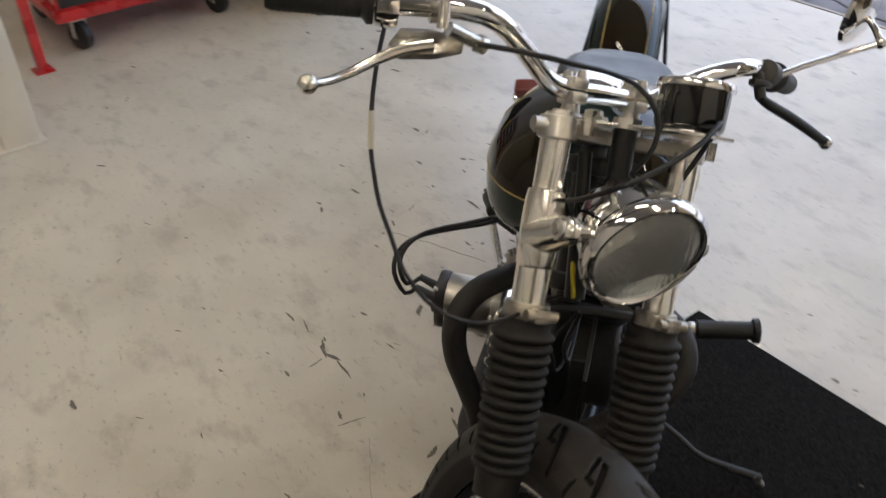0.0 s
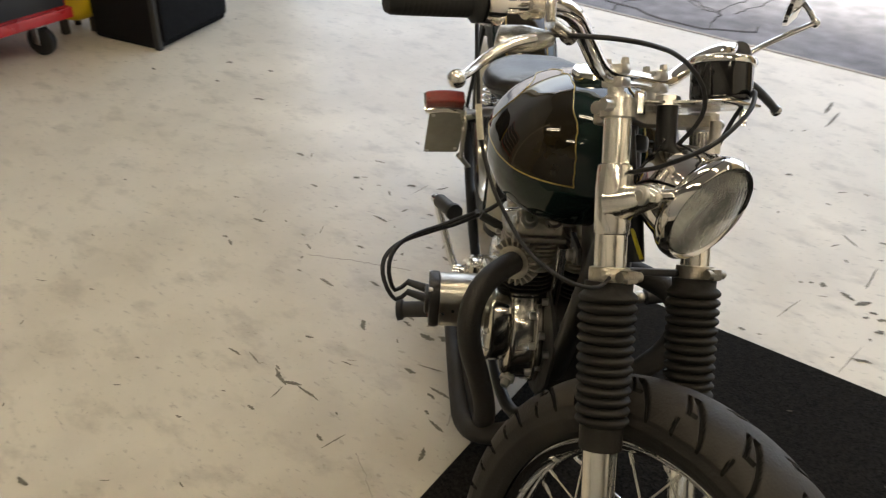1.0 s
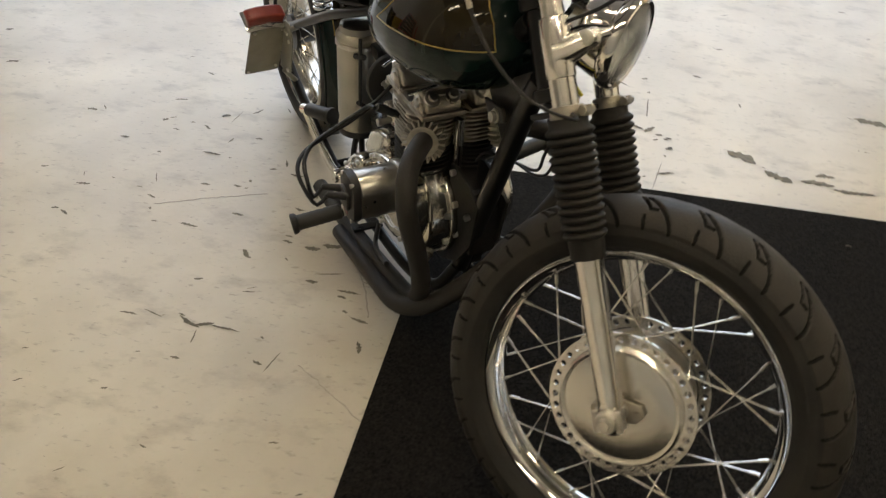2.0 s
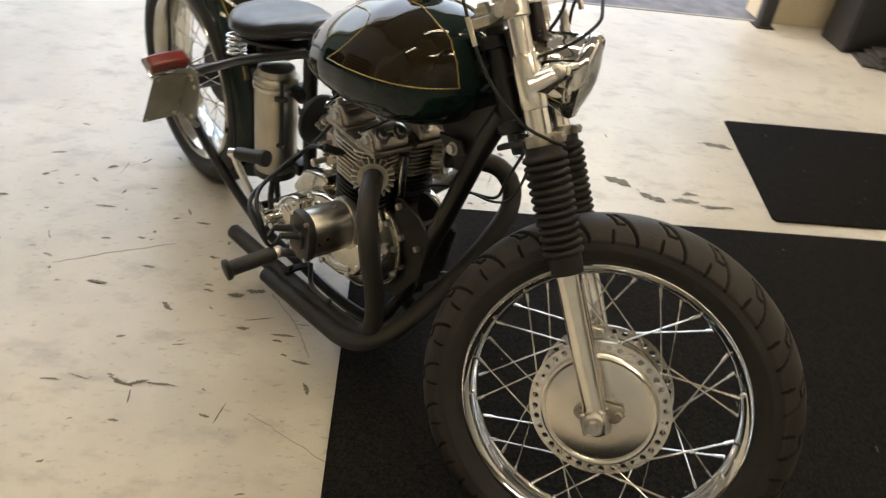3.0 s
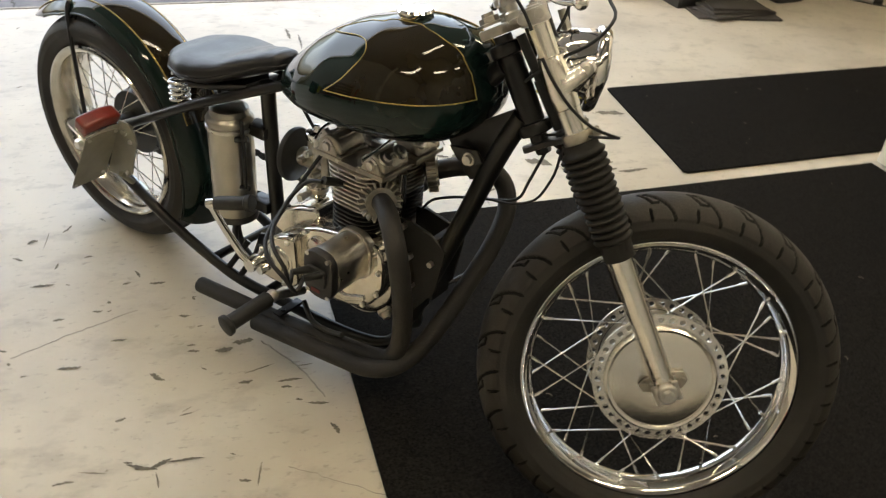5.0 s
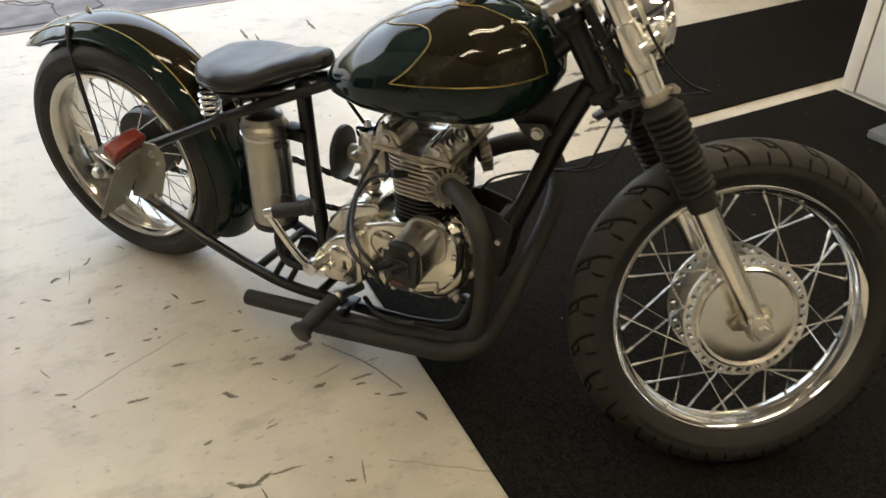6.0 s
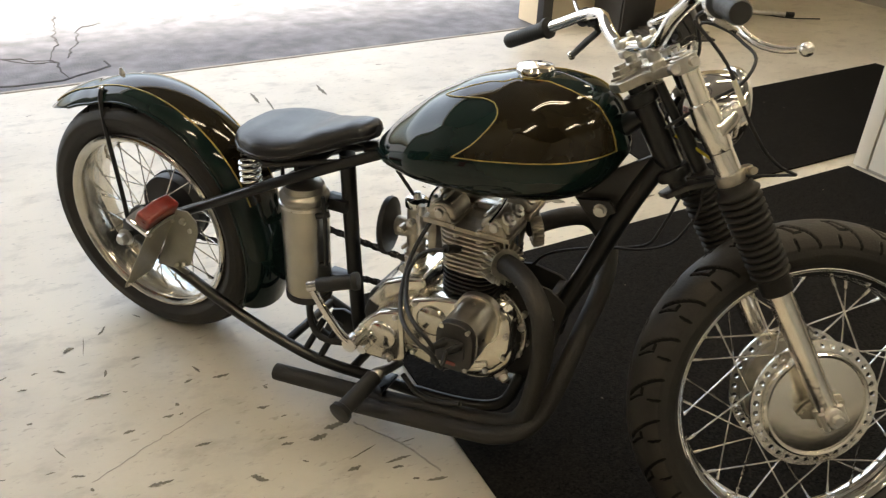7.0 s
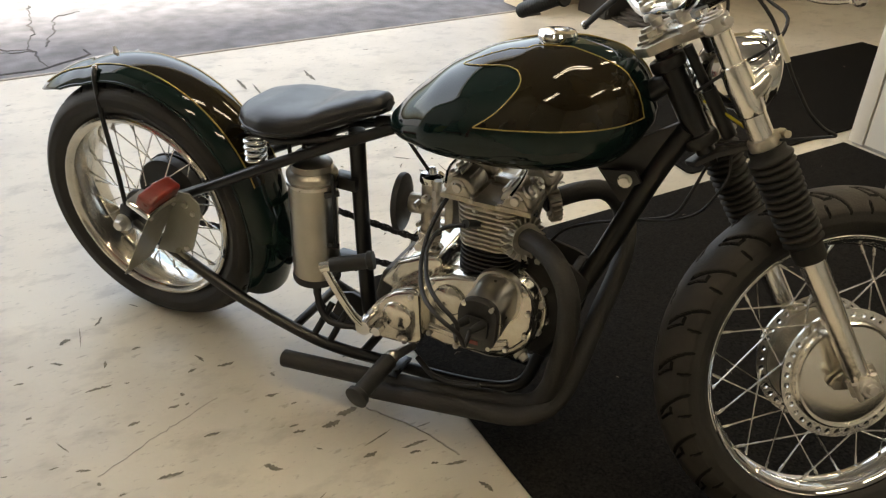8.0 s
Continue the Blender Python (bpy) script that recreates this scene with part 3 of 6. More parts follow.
# damper-like rods beside the head
part("steering_damper", on_fork(joined(rod((0.052, -0.018, -0.19), (0.040, -0.030, -0.02), 0.0085, 14), rod((0.052, -0.018, -0.19), (0.047, -0.023, -0.10), 0.0125, 16))), BLACK, bike, "slim black steering damper")

# ---- headlamp
LAMP = FORK @ pose(0.118, 0, -0.106, 0, 90 + 33, 0) @ Matrix.Diagonal((0.82, 0.82, 0.90, 1))
shell = [(0.0, -0.085), (0.020, -0.083), (0.042, -0.074), (0.060, -0.056), (0.072, -0.030), (0.078, 0.0), (0.080, 0.018)]
headlamp = part("headlamp", moved(lathe(shell, 56), LAMP), CHROME, bike, "chrome headlamp shell", angle=60)
part("lamp_ring", moved(lathe([(0.080, 0.014), (0.0865, 0.016), (0.089, 0.024), (0.088, 0.034), (0.082, 0.040), (0.079, 0.036)], 64), LAMP), CHROME, headlamp, "bright headlamp rim", angle=60)
part("reflector", moved(lathe([(0.008 + 0.0685 * i / 14, -0.072 + 17.0 * (0.008 + 0.0685 * i / 14) ** 2) for i in range(15)], 56), LAMP), REFLECTOR, headlamp)
part("lens", moved(lathe([(0.0, 0.054), (0.025, 0.052), (0.050, 0.047), (0.070, 0.040), (0.080, 0.034), (0.080, 0.032), (0.070, 0.038), (0.050, 0.045), (0.025, 0.050), (0.0, 0.052)], 56), LAMP), LENS, headlamp, "clear domed headlamp glass", angle=60)
bpy.data.objects["lens"].visible_shadow = False
part("bulb", moved(lathe([(0.0, -0.022), (0.005, -0.024), (0.009, -0.030), (0.0095, -0.038), (0.007, -0.046), (0.007, -0.070), (0.0, -0.070)], 24), LAMP), WHITE_PLASTIC, headlamp, "pale frosted lamp bulb")

# ---- bars, levers, clock and mirror: in the fork's axes, the bar turned a little further
BARS = FORK @ pose(0.0135, -0.015, 0.0, 3.0, 0, 5.0)


def on_bars(g):
    return moved(g, BARS)


def swept(p):
    """The bar's left half reaches further back, out and up."""
    f = max(0.0, (p[1] - 0.18) / 0.214)
    return Vector((p[0] - 0.051 * f, p[1] + 0.019 * f, p[2] + 0.020 * f))


RISE, LOW = 0.062, 0.048
for sy in (-1, 1):
    c = joined(moved(lathe([(0.0, 0.006), (0.014, 0.006), (0.014, 0.020), (0.0105, 0.023), (0.0105, LOW - 0.010), (0.0, LOW - 0.010)], 20), Matrix.Translation((0.022, sy * 0.045, 0))), block(0.006, 0.038, sy * 0.045 - 0.011, sy * 0.045 + 0.011, LOW - 0.015, LOW - 0.002, 0.004), block(0.006, 0.038, sy * 0.045 - 0.011, sy * 0.045 + 0.011, LOW + 0.001, LOW + 0.015, 0.005),
               *[moved(lathe([(0.001, 0), (0.006, 0), (0.005, 0.008), (0.001, 0.009)], 6), Matrix.Translation((0.022 + d, sy * 0.045, LOW + 0.014))) for d in (-0.013, 0.013)])
    part("bar_clamp", on_bars(c), STEEL, bike, "plated handlebar clamp")
bar_half = [(0.022, 0.0, LOW), (0.022, 0.055, LOW), (0.024, 0.085, LOW + 0.008), (0.036, 0.130, RISE + 0.022), (0.052, 0.175, RISE + 0.040), (0.052, 0.215, RISE + 0.044), (0.034, 0.270, RISE + 0.040), (0.006, 0.340, RISE + 0.036), (-0.010, 0.385, RISE + 0.034)]
bar_pts = [(x, -y, z) for x, y, z in bar_half[:0:-1]] + [tuple(swept(p)) for p in bar_half]
handlebar = part("handlebar", on_bars(tube(bar_pts, 0.0112, 18)), CHROME, bike, "chrome handlebar")
for sy in (-1, 1):
    a, b = swept((0.023, sy * 0.298, RISE + 0.038)), swept((-0.014, sy * 0.394, RISE + 0.033))
    n = 15
    prof = [(0.0112, 0.0), (0.0205, 0.0), (0.0210, 0.006), (0.0165, 0.010)]
    ln = (b - a).length
    for i in range(n):
        z = 0.012 + (ln - 0.022) * i / n
        d = (ln - 0.022) / n
        prof += [(0.0150, z), (0.0156, z + d * 0.3), (0.0156, z + d * 0.7), (0.0150, z + d)]
    prof += [(0.0154, ln - 0.006), (0.0130, ln), (0.0, ln)]
    part("grip", moved(lathe(prof, 24), BARS @ axis(a, b)), GRIP, bike, "ribbed black rubber grip")
    corners = [Vector(c) for c in ((1.240, -0.133, 1.022), (1.254, -0.129, 1.019), (1.274, -0.152, 1.020), (1.290, -0.184, 1.023), (1.282, -0.198, 1.027), (1.258, -0.192, 1.037), (1.245, -0.164, 1.032))]
    flat = Matrix.Translation(corners[0]) @ Vector((0.33, 0.24, 0.91)).to_track_quat("Z", "Y").to_matrix().to_4x4()
    plate = moved(solid([tuple((flat.inverted() @ c).xy) for c in corners], -0.006, 0.003, 0.002), BARS.inverted() @ flat)
    perch = joined(moved(lathe([(0.0115, -0.010), (0.0165, -0.009), (0.0165, 0.009), (0.0115, 0.010)], 20), axis((0.045, sy * 0.238, RISE + 0.043), (0.034, sy * 0.270, RISE + 0.040))),
                   *([plate, rod((0.070, -0.238, RISE + 0.020), (0.062, -0.196, RISE + 0.012), 0.0072, 14), rod((0.063, -0.200, RISE + 0.0125), (0.061, -0.192, RISE + 0.011), 0.0092, 14), rod((0.080, -0.250, RISE + 0.018), (0.080, -0.250, RISE + 0.042), 0.0058, 12)] if sy < 0 else [solid([(-0.008, -0.010), (0.004, -0.030), (0.014, -0.030), (0.016, -0.010), (0.010, 0.008)], -0.004, 0.004, 0.002, m=Matrix.Translation((0.045, 0.232, RISE + 0.028)))]))
    part("lever_perch", on_bars(perch), ROCKER if sy < 0 else SATIN, bike, "satin alloy lever perch" if sy < 0 else "small dark lever perch")
    if sy < 0:
        sweep, end = [(1.270, -0.156, 1.026), (1.284, -0.181, 1.024), (1.301, -0.203, 1.018), (1.323, -0.220, 1.013), (1.348, -0.232, 1.014), (1.368, -0.239, 1.019)], (1.378, -0.242, 1.022)
        lev = joined(tube(sweep, lambda t: 0.0066 - 0.0022 * t, 12), moved(ball(0.0094), Matrix.Translation(end)))
    else:
        lev = on_fork(tube([(0.050, 0.205, 0.084), (0.046, 0.225, 0.079), (0.040, 0.265, 0.072), (0.033, 0.305, 0.064), (0.025, 0.345, 0.055), (0.022, 0.360, 0.052)], lambda t: 0.0058 + 0.0012 * math.sin(3.1 * t), 12))
    lever = part("lever", lev, POLISHED if sy < 0 else GRIP, bike, "polished ball-ended hand lever" if sy < 0 else "black-sleeved hand lever with a bright ball end")
    if sy > 0:
        part("lever_pivot", rod(FORK @ Vector((0.050, 0.206, 0.083)), BARS @ Vector((0.049, 0.217, RISE + 0.040)), 0.0070, 14), SATIN, lever, "dark lever pivot")
        part("ball_end", on_fork(moved(ball(0.0094), Matrix.Translation((0.0195, 0.3665, 0.0505)))), POLISHED, lever, "bright ball end")
# twist-grip collar on the right
part("throttle_collar", moved(lathe([(0.0115, 0), (0.022, 0.001), (0.0235, 0.010), (0.0215, 0.022), (0.0115, 0.023)], 24), BARS @ axis((0.031, -0.275, RISE + 0.039), (0.023, -0.298, RISE + 0.038))), CHROME, bike, "chrome throttle collar")

CLOCK = FORK @ pose(0.127, 0.038, 0.010, 0, 0, 0)
speedo = part("speedometer", moved(lathe([(0.0, 0.006), (0.033, 0.006), (0.0365, 0.009), (0.0380, 0.014), (0.0385, 0.052), (0.030, 0.054)], 48), CLOCK), GLOSS, bike, "round black speedometer body")
part("bezel", moved(lathe([(0.0385, 0.051), (0.0415, 0.052), (0.0425, 0.056), (0.0412, 0.060), (0.0375, 0.0615), (0.0365, 0.059)], 48), CLOCK), CHROME, speedo, "chrome bezel")
part("clock_glass", moved(lathe([(0.0, 0.0635), (0.020, 0.063), (0.0365, 0.0605), (0.0365, 0.0585), (0.0, 0.0615)], 40), CLOCK), GLASS, speedo)
part("dial", moved(lathe([(0.0, 0.058), (0.036, 0.058), (0.036, 0.056), (0.0, 0.056)], 40), CLOCK), SATIN, speedo)
part("clock_bracket", on_fork(joined(solid([(0.030, -0.066), (0.060, -0.070), (0.095, -0.020), (0.160, 0.000), (0.165, 0.070), (0.120, 0.082), (0.030, 0.060)], 0.0115, 0.0150, 0.001),
     rod((0.075, -0.055, -0.004), (0.075, -0.055, 0.024), 0.007, 6), rod((0.150, 0.055, -0.012), (0.150, 0.055, 0.008), 0.005, 6))), POLISHED, bike, "flat polished clock bracket")
part("clock_drive", on_fork(joined(rod((0.122, 0.040, -0.006), (0.120, 0.041, -0.050), 0.0075, 14), rod((0.120, 0.041, -0.030), (0.119, 0.041, -0.052), 0.0095, 8))), STEEL, bike, "plated speedometer drive nut")
part("ignition_switch", on_fork(joined(rod((0.085, -0.012, -0.060), (0.085, -0.012, 0.018), 0.0135, 18), rod((0.085, -0.012, -0.060), (0.085, -0.012, -0.072), 0.016, 18))), BLACK, bike, "black switch barrel below the bracket")
part("switch_nut", on_fork(rod((0.085, -0.012, 0.010), (0.085, -0.012, 0.022), 0.016, 6)), STEEL, bike)

mirror = part("mirror", on_fork(joined(tube([(0.037, 0.236, 0.116), (0.045, 0.271, 0.136), (0.067, 0.334, 0.168), (0.079, 0.359, 0.181)], 0.0045, 10), moved(ball(0.008), Matrix.Translation((0.079, 0.359, 0.181))),
     tube([(0.079, 0.359, 0.181), (0.075, 0.349, 0.197), (0.065, 0.337, 0.215)], 0.0045, 10))), CHROME, bike, "chrome mirror stalk")
MIR = FORK @ Matrix.Translation((0.063, 0.335, 0.220)) @ Vector((-1.0, -0.55, 0.45)).to_track_quat("Z", "Y").to_matrix().to_4x4()
part("mirror_head", moved(lathe([(0.0, -0.012), (0.030, -0.010), (0.046, -0.002), (0.048, 0.004), (0.044, 0.006)], 40), MIR), CHROME, mirror, "round chrome mirror head")
part("mirror_glass", moved(lathe([(0.0, 0.0045), (0.0445, 0.0045), (0.0445, 0.0035), (0.0, 0.0035)], 40), MIR), CHROME, mirror)

# ---- tank
T_TOP = [(0.640, 0.664), (0.690, 0.722), (0.760, 0.781), (0.830, 0.820), (0.920, 0.848), (0.985, 0.857), (1.050, 0.852), (1.092, 0.832), (1.118, 0.800), (1.134, 0.760)]
T_LOW = [(0.640, 0.640), (0.690, 0.628), (0.780, 0.620), (0.900, 0.624), (1.020, 0.641), (1.080, 0.662), (1.118, 0.696), (1.134, 0.735)]
T_WID = [(0.640, 0.030), (0.652, 0.056), (0.690, 0.096), (0.760, 0.132), (0.830, 0.149), (0.920, 0.155), (1.000, 0.148), (1.050, 0.134), (1.085, 0.114), (1.115, 0.080), (1.134, 0.022)]


def smooth_table(table):
    """The table with its corners eased."""
    xs = np.linspace(table[0][0], table[-1][0], 161)
    ys = np.interp(xs, [a for a, _ in table], [b for _, b in table])
    for _ in range(26):
        ys[1:-1] = 0.25 * ys[:-2] + 0.5 * ys[1:-1] + 0.25 * ys[2:]
    return list(zip(xs.tolist(), ys.tolist()))


T_TOP, T_LOW, T_WID = smooth_table(T_TOP), smooth_table(T_LOW), smooth_table(T_WID)


def tank_y(x, z, out=0.0):
    """Half the tank's width at a height."""
    hi, lo, w = lerp(T_TOP, x), lerp(T_LOW, x), lerp(T_WID, x)
    mid = lo + 0.36 * (hi - lo)
    f = (z - mid) / ((hi - mid) if z > mid else (lo - mid))
    f = min(0.9999, max(0.0, f))
    return w * (1 - f ** (2.1 if z > mid else 2.8)) ** (0.5 if z > mid else 0.45) + out


def tank_shape():
    vs, fs = [], []
    n, k = 60, 56
    for i in range(n + 1):
        x = 0.640 + 0.494 * (0.5 - 0.5 * math.cos(math.pi * i / n))
        hi, lo, w = lerp(T_TOP, x), lerp(T_LOW, x), lerp(T_WID, x)
        mid = lo + 0.36 * (hi - lo)
        for a in range(k):
            q = 2 * math.pi * a / k
            s, c = math.sin(q), math.cos(q)
            if s >= 0:
                z = mid + (hi - mid) * abs(s) ** (2 / 2.1)
                y = w * math.copysign(abs(c) ** 1.0, c)
            else:
                z = mid + (lo - mid) * abs(s) ** (2 / 2.8)
                y = w * math.copysign(abs(c) ** 0.9, c)
            vs.append((x, y, z))
    for i in range(n):
        for a in range(k):
            b = (a + 1) % k
            fs.append((i * k + a, i * k + b, (i + 1) * k + b, (i + 1) * k + a))
    fs += [tuple(range(k))[::-1], tuple(range(n * k, (n + 1) * k))]
    return vs, fs


tank = part("fuel_tank", tank_shape(), GREEN, bike, "dark green teardrop fuel tank", angle=70)
P_LOW, P_HIGH = 0.721, 0.8510


def panel_z(x, z):
    """The panel's rows rise towards the front at its foot."""
    return z + 0.135 * max(0.0, x - 0.861) * (1 - (z - P_LOW) / (P_HIGH - P_LOW))


P_REAR = smooth_table([(0.721, 0.861), (0.735, 0.882), (0.748, 0.898), (0.762, 0.910), (0.775, 0.919), (0.785, 0.925), (0.793, 0.928), (0.800, 0.928), (0.806, 0.925), (0.810, 0.920), (0.8135, 0.912), (0.841, 0.912), (0.845, 0.930), (0.849, 0.960), (0.851, 0.985)])
P_FRONT = smooth_table([(0.721, 1.1235), (0.750, 1.1175), (0.778, 1.1085), (0.798, 1.098), (0.817, 1.085), (0.828, 1.072), (0.836, 1.057), (0.8436, 1.038), (0.848, 1.014), (0.851, 0.990)])
TAIL_LOW = [(0.800, 0.7950), (0.830, 0.8030), (0.854, 0.8085), (0.880, 0.8130), (0.897, 0.8145), (0.912, 0.8135)]
TAIL_TOP = [(0.800, 0.7955), (0.825, 0.8090), (0.850, 0.8200), (0.880, 0.8305), (0.912, 0.8380)]


def on_tank(x, z, sy, out):
    zz = panel_z(x, z)
    return (x, sy * tank_y(x, zz, out), zz + 0.0008)


for sy in (-1, 1):
    vs, fs, rows, cols = [], [], 52, 34
    for i in range(rows + 1):
        z = P_LOW + (P_HIGH - P_LOW) * i / rows
        xa, xb = lerp(P_REAR, z), lerp(P_FRONT, z)
        vs += [on_tank(xa + (xb - xa) * j / cols, z, sy, 0.0012) for j in range(cols + 1)]
    for i in range(rows):
        for j in range(cols):
            a = i * (cols + 1) + j
            fs.append((a, a + 1, a + cols + 2, a + cols + 1))
    k0 = len(vs)
    for j in range(25):
        x = 0.800 + 0.112 * j / 24
        lo_, hi_ = lerp(TAIL_LOW, x), lerp(TAIL_TOP, x)
        vs += [on_tank(x, lo_ + (hi_ - lo_) * i / 8, sy, 0.0012) for i in range(9)]
    for j in range(24):
        for i in range(8):
            a = k0 + j * 9 + i
            fs.append((a, a + 1, a + 10, a + 9))
    part("tank_panel", (vs, fs), BROWN, tank, "dark brown flake painted tank panel", angle=70)
    heights = [P_LOW + (P_HIGH - P_LOW) * i / 60 for i in range(61)]
    edge = [(lerp(P_REAR, z), z) for z in heights if z < 0.8135]
    edge += [(0.912 - 0.112 * j / 20, lerp(TAIL_LOW, 0.912 - 0.112 * j / 20)) for j in range(21)]
    edge += [(0.802 + 0.110 * j / 20, lerp(TAIL_TOP, 0.802 + 0.110 * j / 20)) for j in range(21)]
    edge += [(lerp(P_REAR, z), z) for z in heights if z > 0.8412]
    edge += [(lerp(P_FRONT, z), z) for z in heights[::-1]]
    edge += [(1.1235 + (0.861 - 1.1235) * j / 24, P_LOW) for j in range(1, 24)]
    part("pinstripe", tube([on_tank(x, z, sy, 0.0013) for x, z in edge], 0.0012, 6, straight=True, loop=True), GOLD, tank, "thin gold pinstripe", angle=70)
cap = lathe([(0.028, -0.010), (0.033, -0.004), (0.033, 0.004), (0.036, 0.006), (0.037, 0.013), (0.034, 0.018), (0.020, 0.021), (0.0, 0.022)], 40)
part("filler_cap", moved(cap, pose(0.950, -0.008, 0.848, 0, -3, 0) @ Matrix.Scale(0.92, 4)), CHROME, tank, "domed chrome filler cap")

# ---- frame
NECK = AHEAD * 0.012
part("head_tube", rod(HEAD + NECK + UP * -0.022, HEAD + NECK + UP * -0.186, 0.0215, 28), BLACK, bike, "black frame head tube")
for d in (-0.034, -0.176):
    part("head_cup", moved(lathe([(0.020, -0.012), (0.028, -0.010), (0.030, -0.006), (0.030, 0.006), (0.028, 0.010), (0.020, 0.012)], 32), FORK @ Matrix.Translation((0.012, 0, d))), BLACK, bike)
part("lock_nut", moved(lathe([(0.0, 0.012), (0.012, 0.012), (0.014, 0.008), (0.014, 0.0), (0.0, 0.0)], 6), FORK @ pose(0.012, 0, -0.212, 180, 0, 0)), BLACK, bike)
part("top_tube", tube([HEAD + UP * -0.06, (1.06, 0, 0.735), (0.86, 0, 0.64), (0.66, 0, 0.630), (0.60, 0, 0.622)], 0.0185, 16), BLACK, bike)
part("down_tube", tube([HEAD + UP * -0.15, (1.150, 0, 0.640), (1.085, 0, 0.460), (1.025, 0, 0.300), (0.985, 0, 0.190)], 0.0195, 20), BLACK, bike, "black front down tube")
gusset = solid([(1.196, 0.722), (1.182, 0.748), (1.120, 0.705), (1.020, 0.668), (1.100, 0.575), (1.150, 0.600), (1.190, 0.690)], -0.006, 0.006, 0.001, m=pose(0, 0, 0, 90, 0, 0))
part("head_gusset", gusset, SATIN, bike, "black frame gusset plate")
part("seat_tube", tube([(0.548, 0, 0.600), (0.556, 0, 0.420), (0.570, 0, 0.200), (0.580, 0, 0.130)], 0.0175, 18), BLACK, bike, "black upright seat tube")
for sy in (-1, 1):
    part("seat_stay", tube([(0.665, sy * 0.022, 0.640), (0.560, sy * 0.062, 0.598), (0.412, sy * 0.098, 0.532), (0.203, sy * 0.112, 0.425), (0.020, sy * 0.118, 0.335)], 0.0115, 14), BLACK, bike, "black upper rear frame tube")
    part("chain_stay", tube([(0.020, sy * 0.118, 0.302), (0.120, sy * 0.116, 0.252), (0.290, sy * 0.108, 0.172), (0.450, sy * 0.098, 0.118), (0.540, sy * 0.090, 0.100), (0.640, sy * 0.082, 0.098), (0.860, sy * 0.070, 0.104), (0.960, sy * 0.045, 0.122), (0.990, sy * 0.010, 0.190)], 0.0135, 14), BLACK, bike, "black lower frame tube")
    part("axle_plate", solid([(-0.030, 0.300), (0.000, 0.285), (0.050, 0.280), (0.062, 0.318), (0.040, 0.352), (-0.020, 0.340)], -0.004, 0.004, 0.001, m=Matrix.Translation((0, sy * 0.118, 0)) @ pose(0, 0, 0, 90, 0, 0)), BLACK, bike)
for x, w, z in ((0.430, 0.095, 0.125), (0.600, 0.085, 0.098)):
    part("cross_member", rod((x, -w, z), (x, w, z), 0.011, 12), BLACK, bike)
part("lower_bracket", joined(solid([(0.470, 0.110), (0.500, 0.185), (0.530, 0.195), (0.640, 0.165), (0.640, 0.110)], -0.004, 0.004, 0.001, m=Matrix.Translation((0, 0.0, 0)) @ pose(0, 0, 0, 90, 0, 0)), rod((0.480, -0.09, 0.118), (0.500, -0.04, 0.180), 0.008, 10), rod((0.520, -0.09, 0.110), (0.545, -0.04, 0.185), 0.008, 10)), BLACK, bike, "black gearbox mounting bracket")

# ---- rear wheel
REAR = Matrix.Translation((-0.001, -0.0175, 0.3105)) @ Vector((-0.026, 0.999, 0.030)).to_track_quat("Z", "Y").to_matrix().to_4x4()
RR, RT, RIM_R = 0.3120, 0.066, 0.2345
hub_r = joined(lathe([(0.02, -0.060), (0.050, -0.060), (0.052, -0.050), (0.034, -0.044), (0.034, 0.030), (0.088, 0.034), (0.090, 0.040), (0.090, 0.062), (0.02, 0.064)], 40), rod((0, 0, -0.142), (0, 0, 0.142), 0.009, 12))
rear_wheel = part("rear_wheel", moved(hub_r, REAR), SATIN, bike, "black rear wheel hub and drum")
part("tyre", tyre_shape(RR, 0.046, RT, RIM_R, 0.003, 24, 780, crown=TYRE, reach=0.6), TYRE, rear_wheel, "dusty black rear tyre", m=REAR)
part("rim", moved(rim_shape(RIM_R, 0.057), REAR), AGED, rear_wheel, "chrome rear rim")
spokes(rear_wheel, REAR, 0.050, -0.050, 0.050, RIM_R - 0.033, 40, 0.0, 31.5, 31.5)
part("axle_nut", moved(joined(lathe([(0.001, -0.128), (0.0155, -0.128), (0.0155, -0.140), (0.012, -0.145), (0.001, -0.145)], 6), lathe([(0.001, -0.122), (0.021, -0.122), (0.021, -0.126), (0.001, -0.128)], 20)), REAR), STEEL, rear_wheel)
sprocket = drilled_disc(0.040, 0.094, 0.066, 0.071, 8, 0.014)
part("sprocket", moved(sprocket, REAR), SATIN, rear_wheel, "black rear sprocket")

chain = []
for za, zb in ((0.3105 + 0.092, 0.345), (0.3105 - 0.092, 0.262)):
    for i in range(54):
        f = (i + 0.5) / 54
        at = Matrix.Translation((-0.008 + 0.672 * f, 0.058, za + (zb - za) * f)) @ pose(0, 0, 0, 0, math.degrees(math.atan2(za - zb, 0.672)), 0)
        for y_ in ((-0.006, 0.006) if i % 2 else (-0.0035, 0.0035)):
            chain.append(block(-0.0075, 0.0075, y_ - 0.001, y_ + 0.001, -0.0055, 0.0055, 0.001, m=at, seg=1))
        chain.append(moved(rod((0.0062, -0.007, 0), (0.0062, 0.007, 0), 0.0036, 8), at))
tagged(part("drive_chain", joined(*chain), SATIN, bike), "black roller drive chain", kind="stuff")

# ---- rear mudguard
FC, F0, F1 = Vector((0.0, 0, 0.317)), -27.0, 144.0


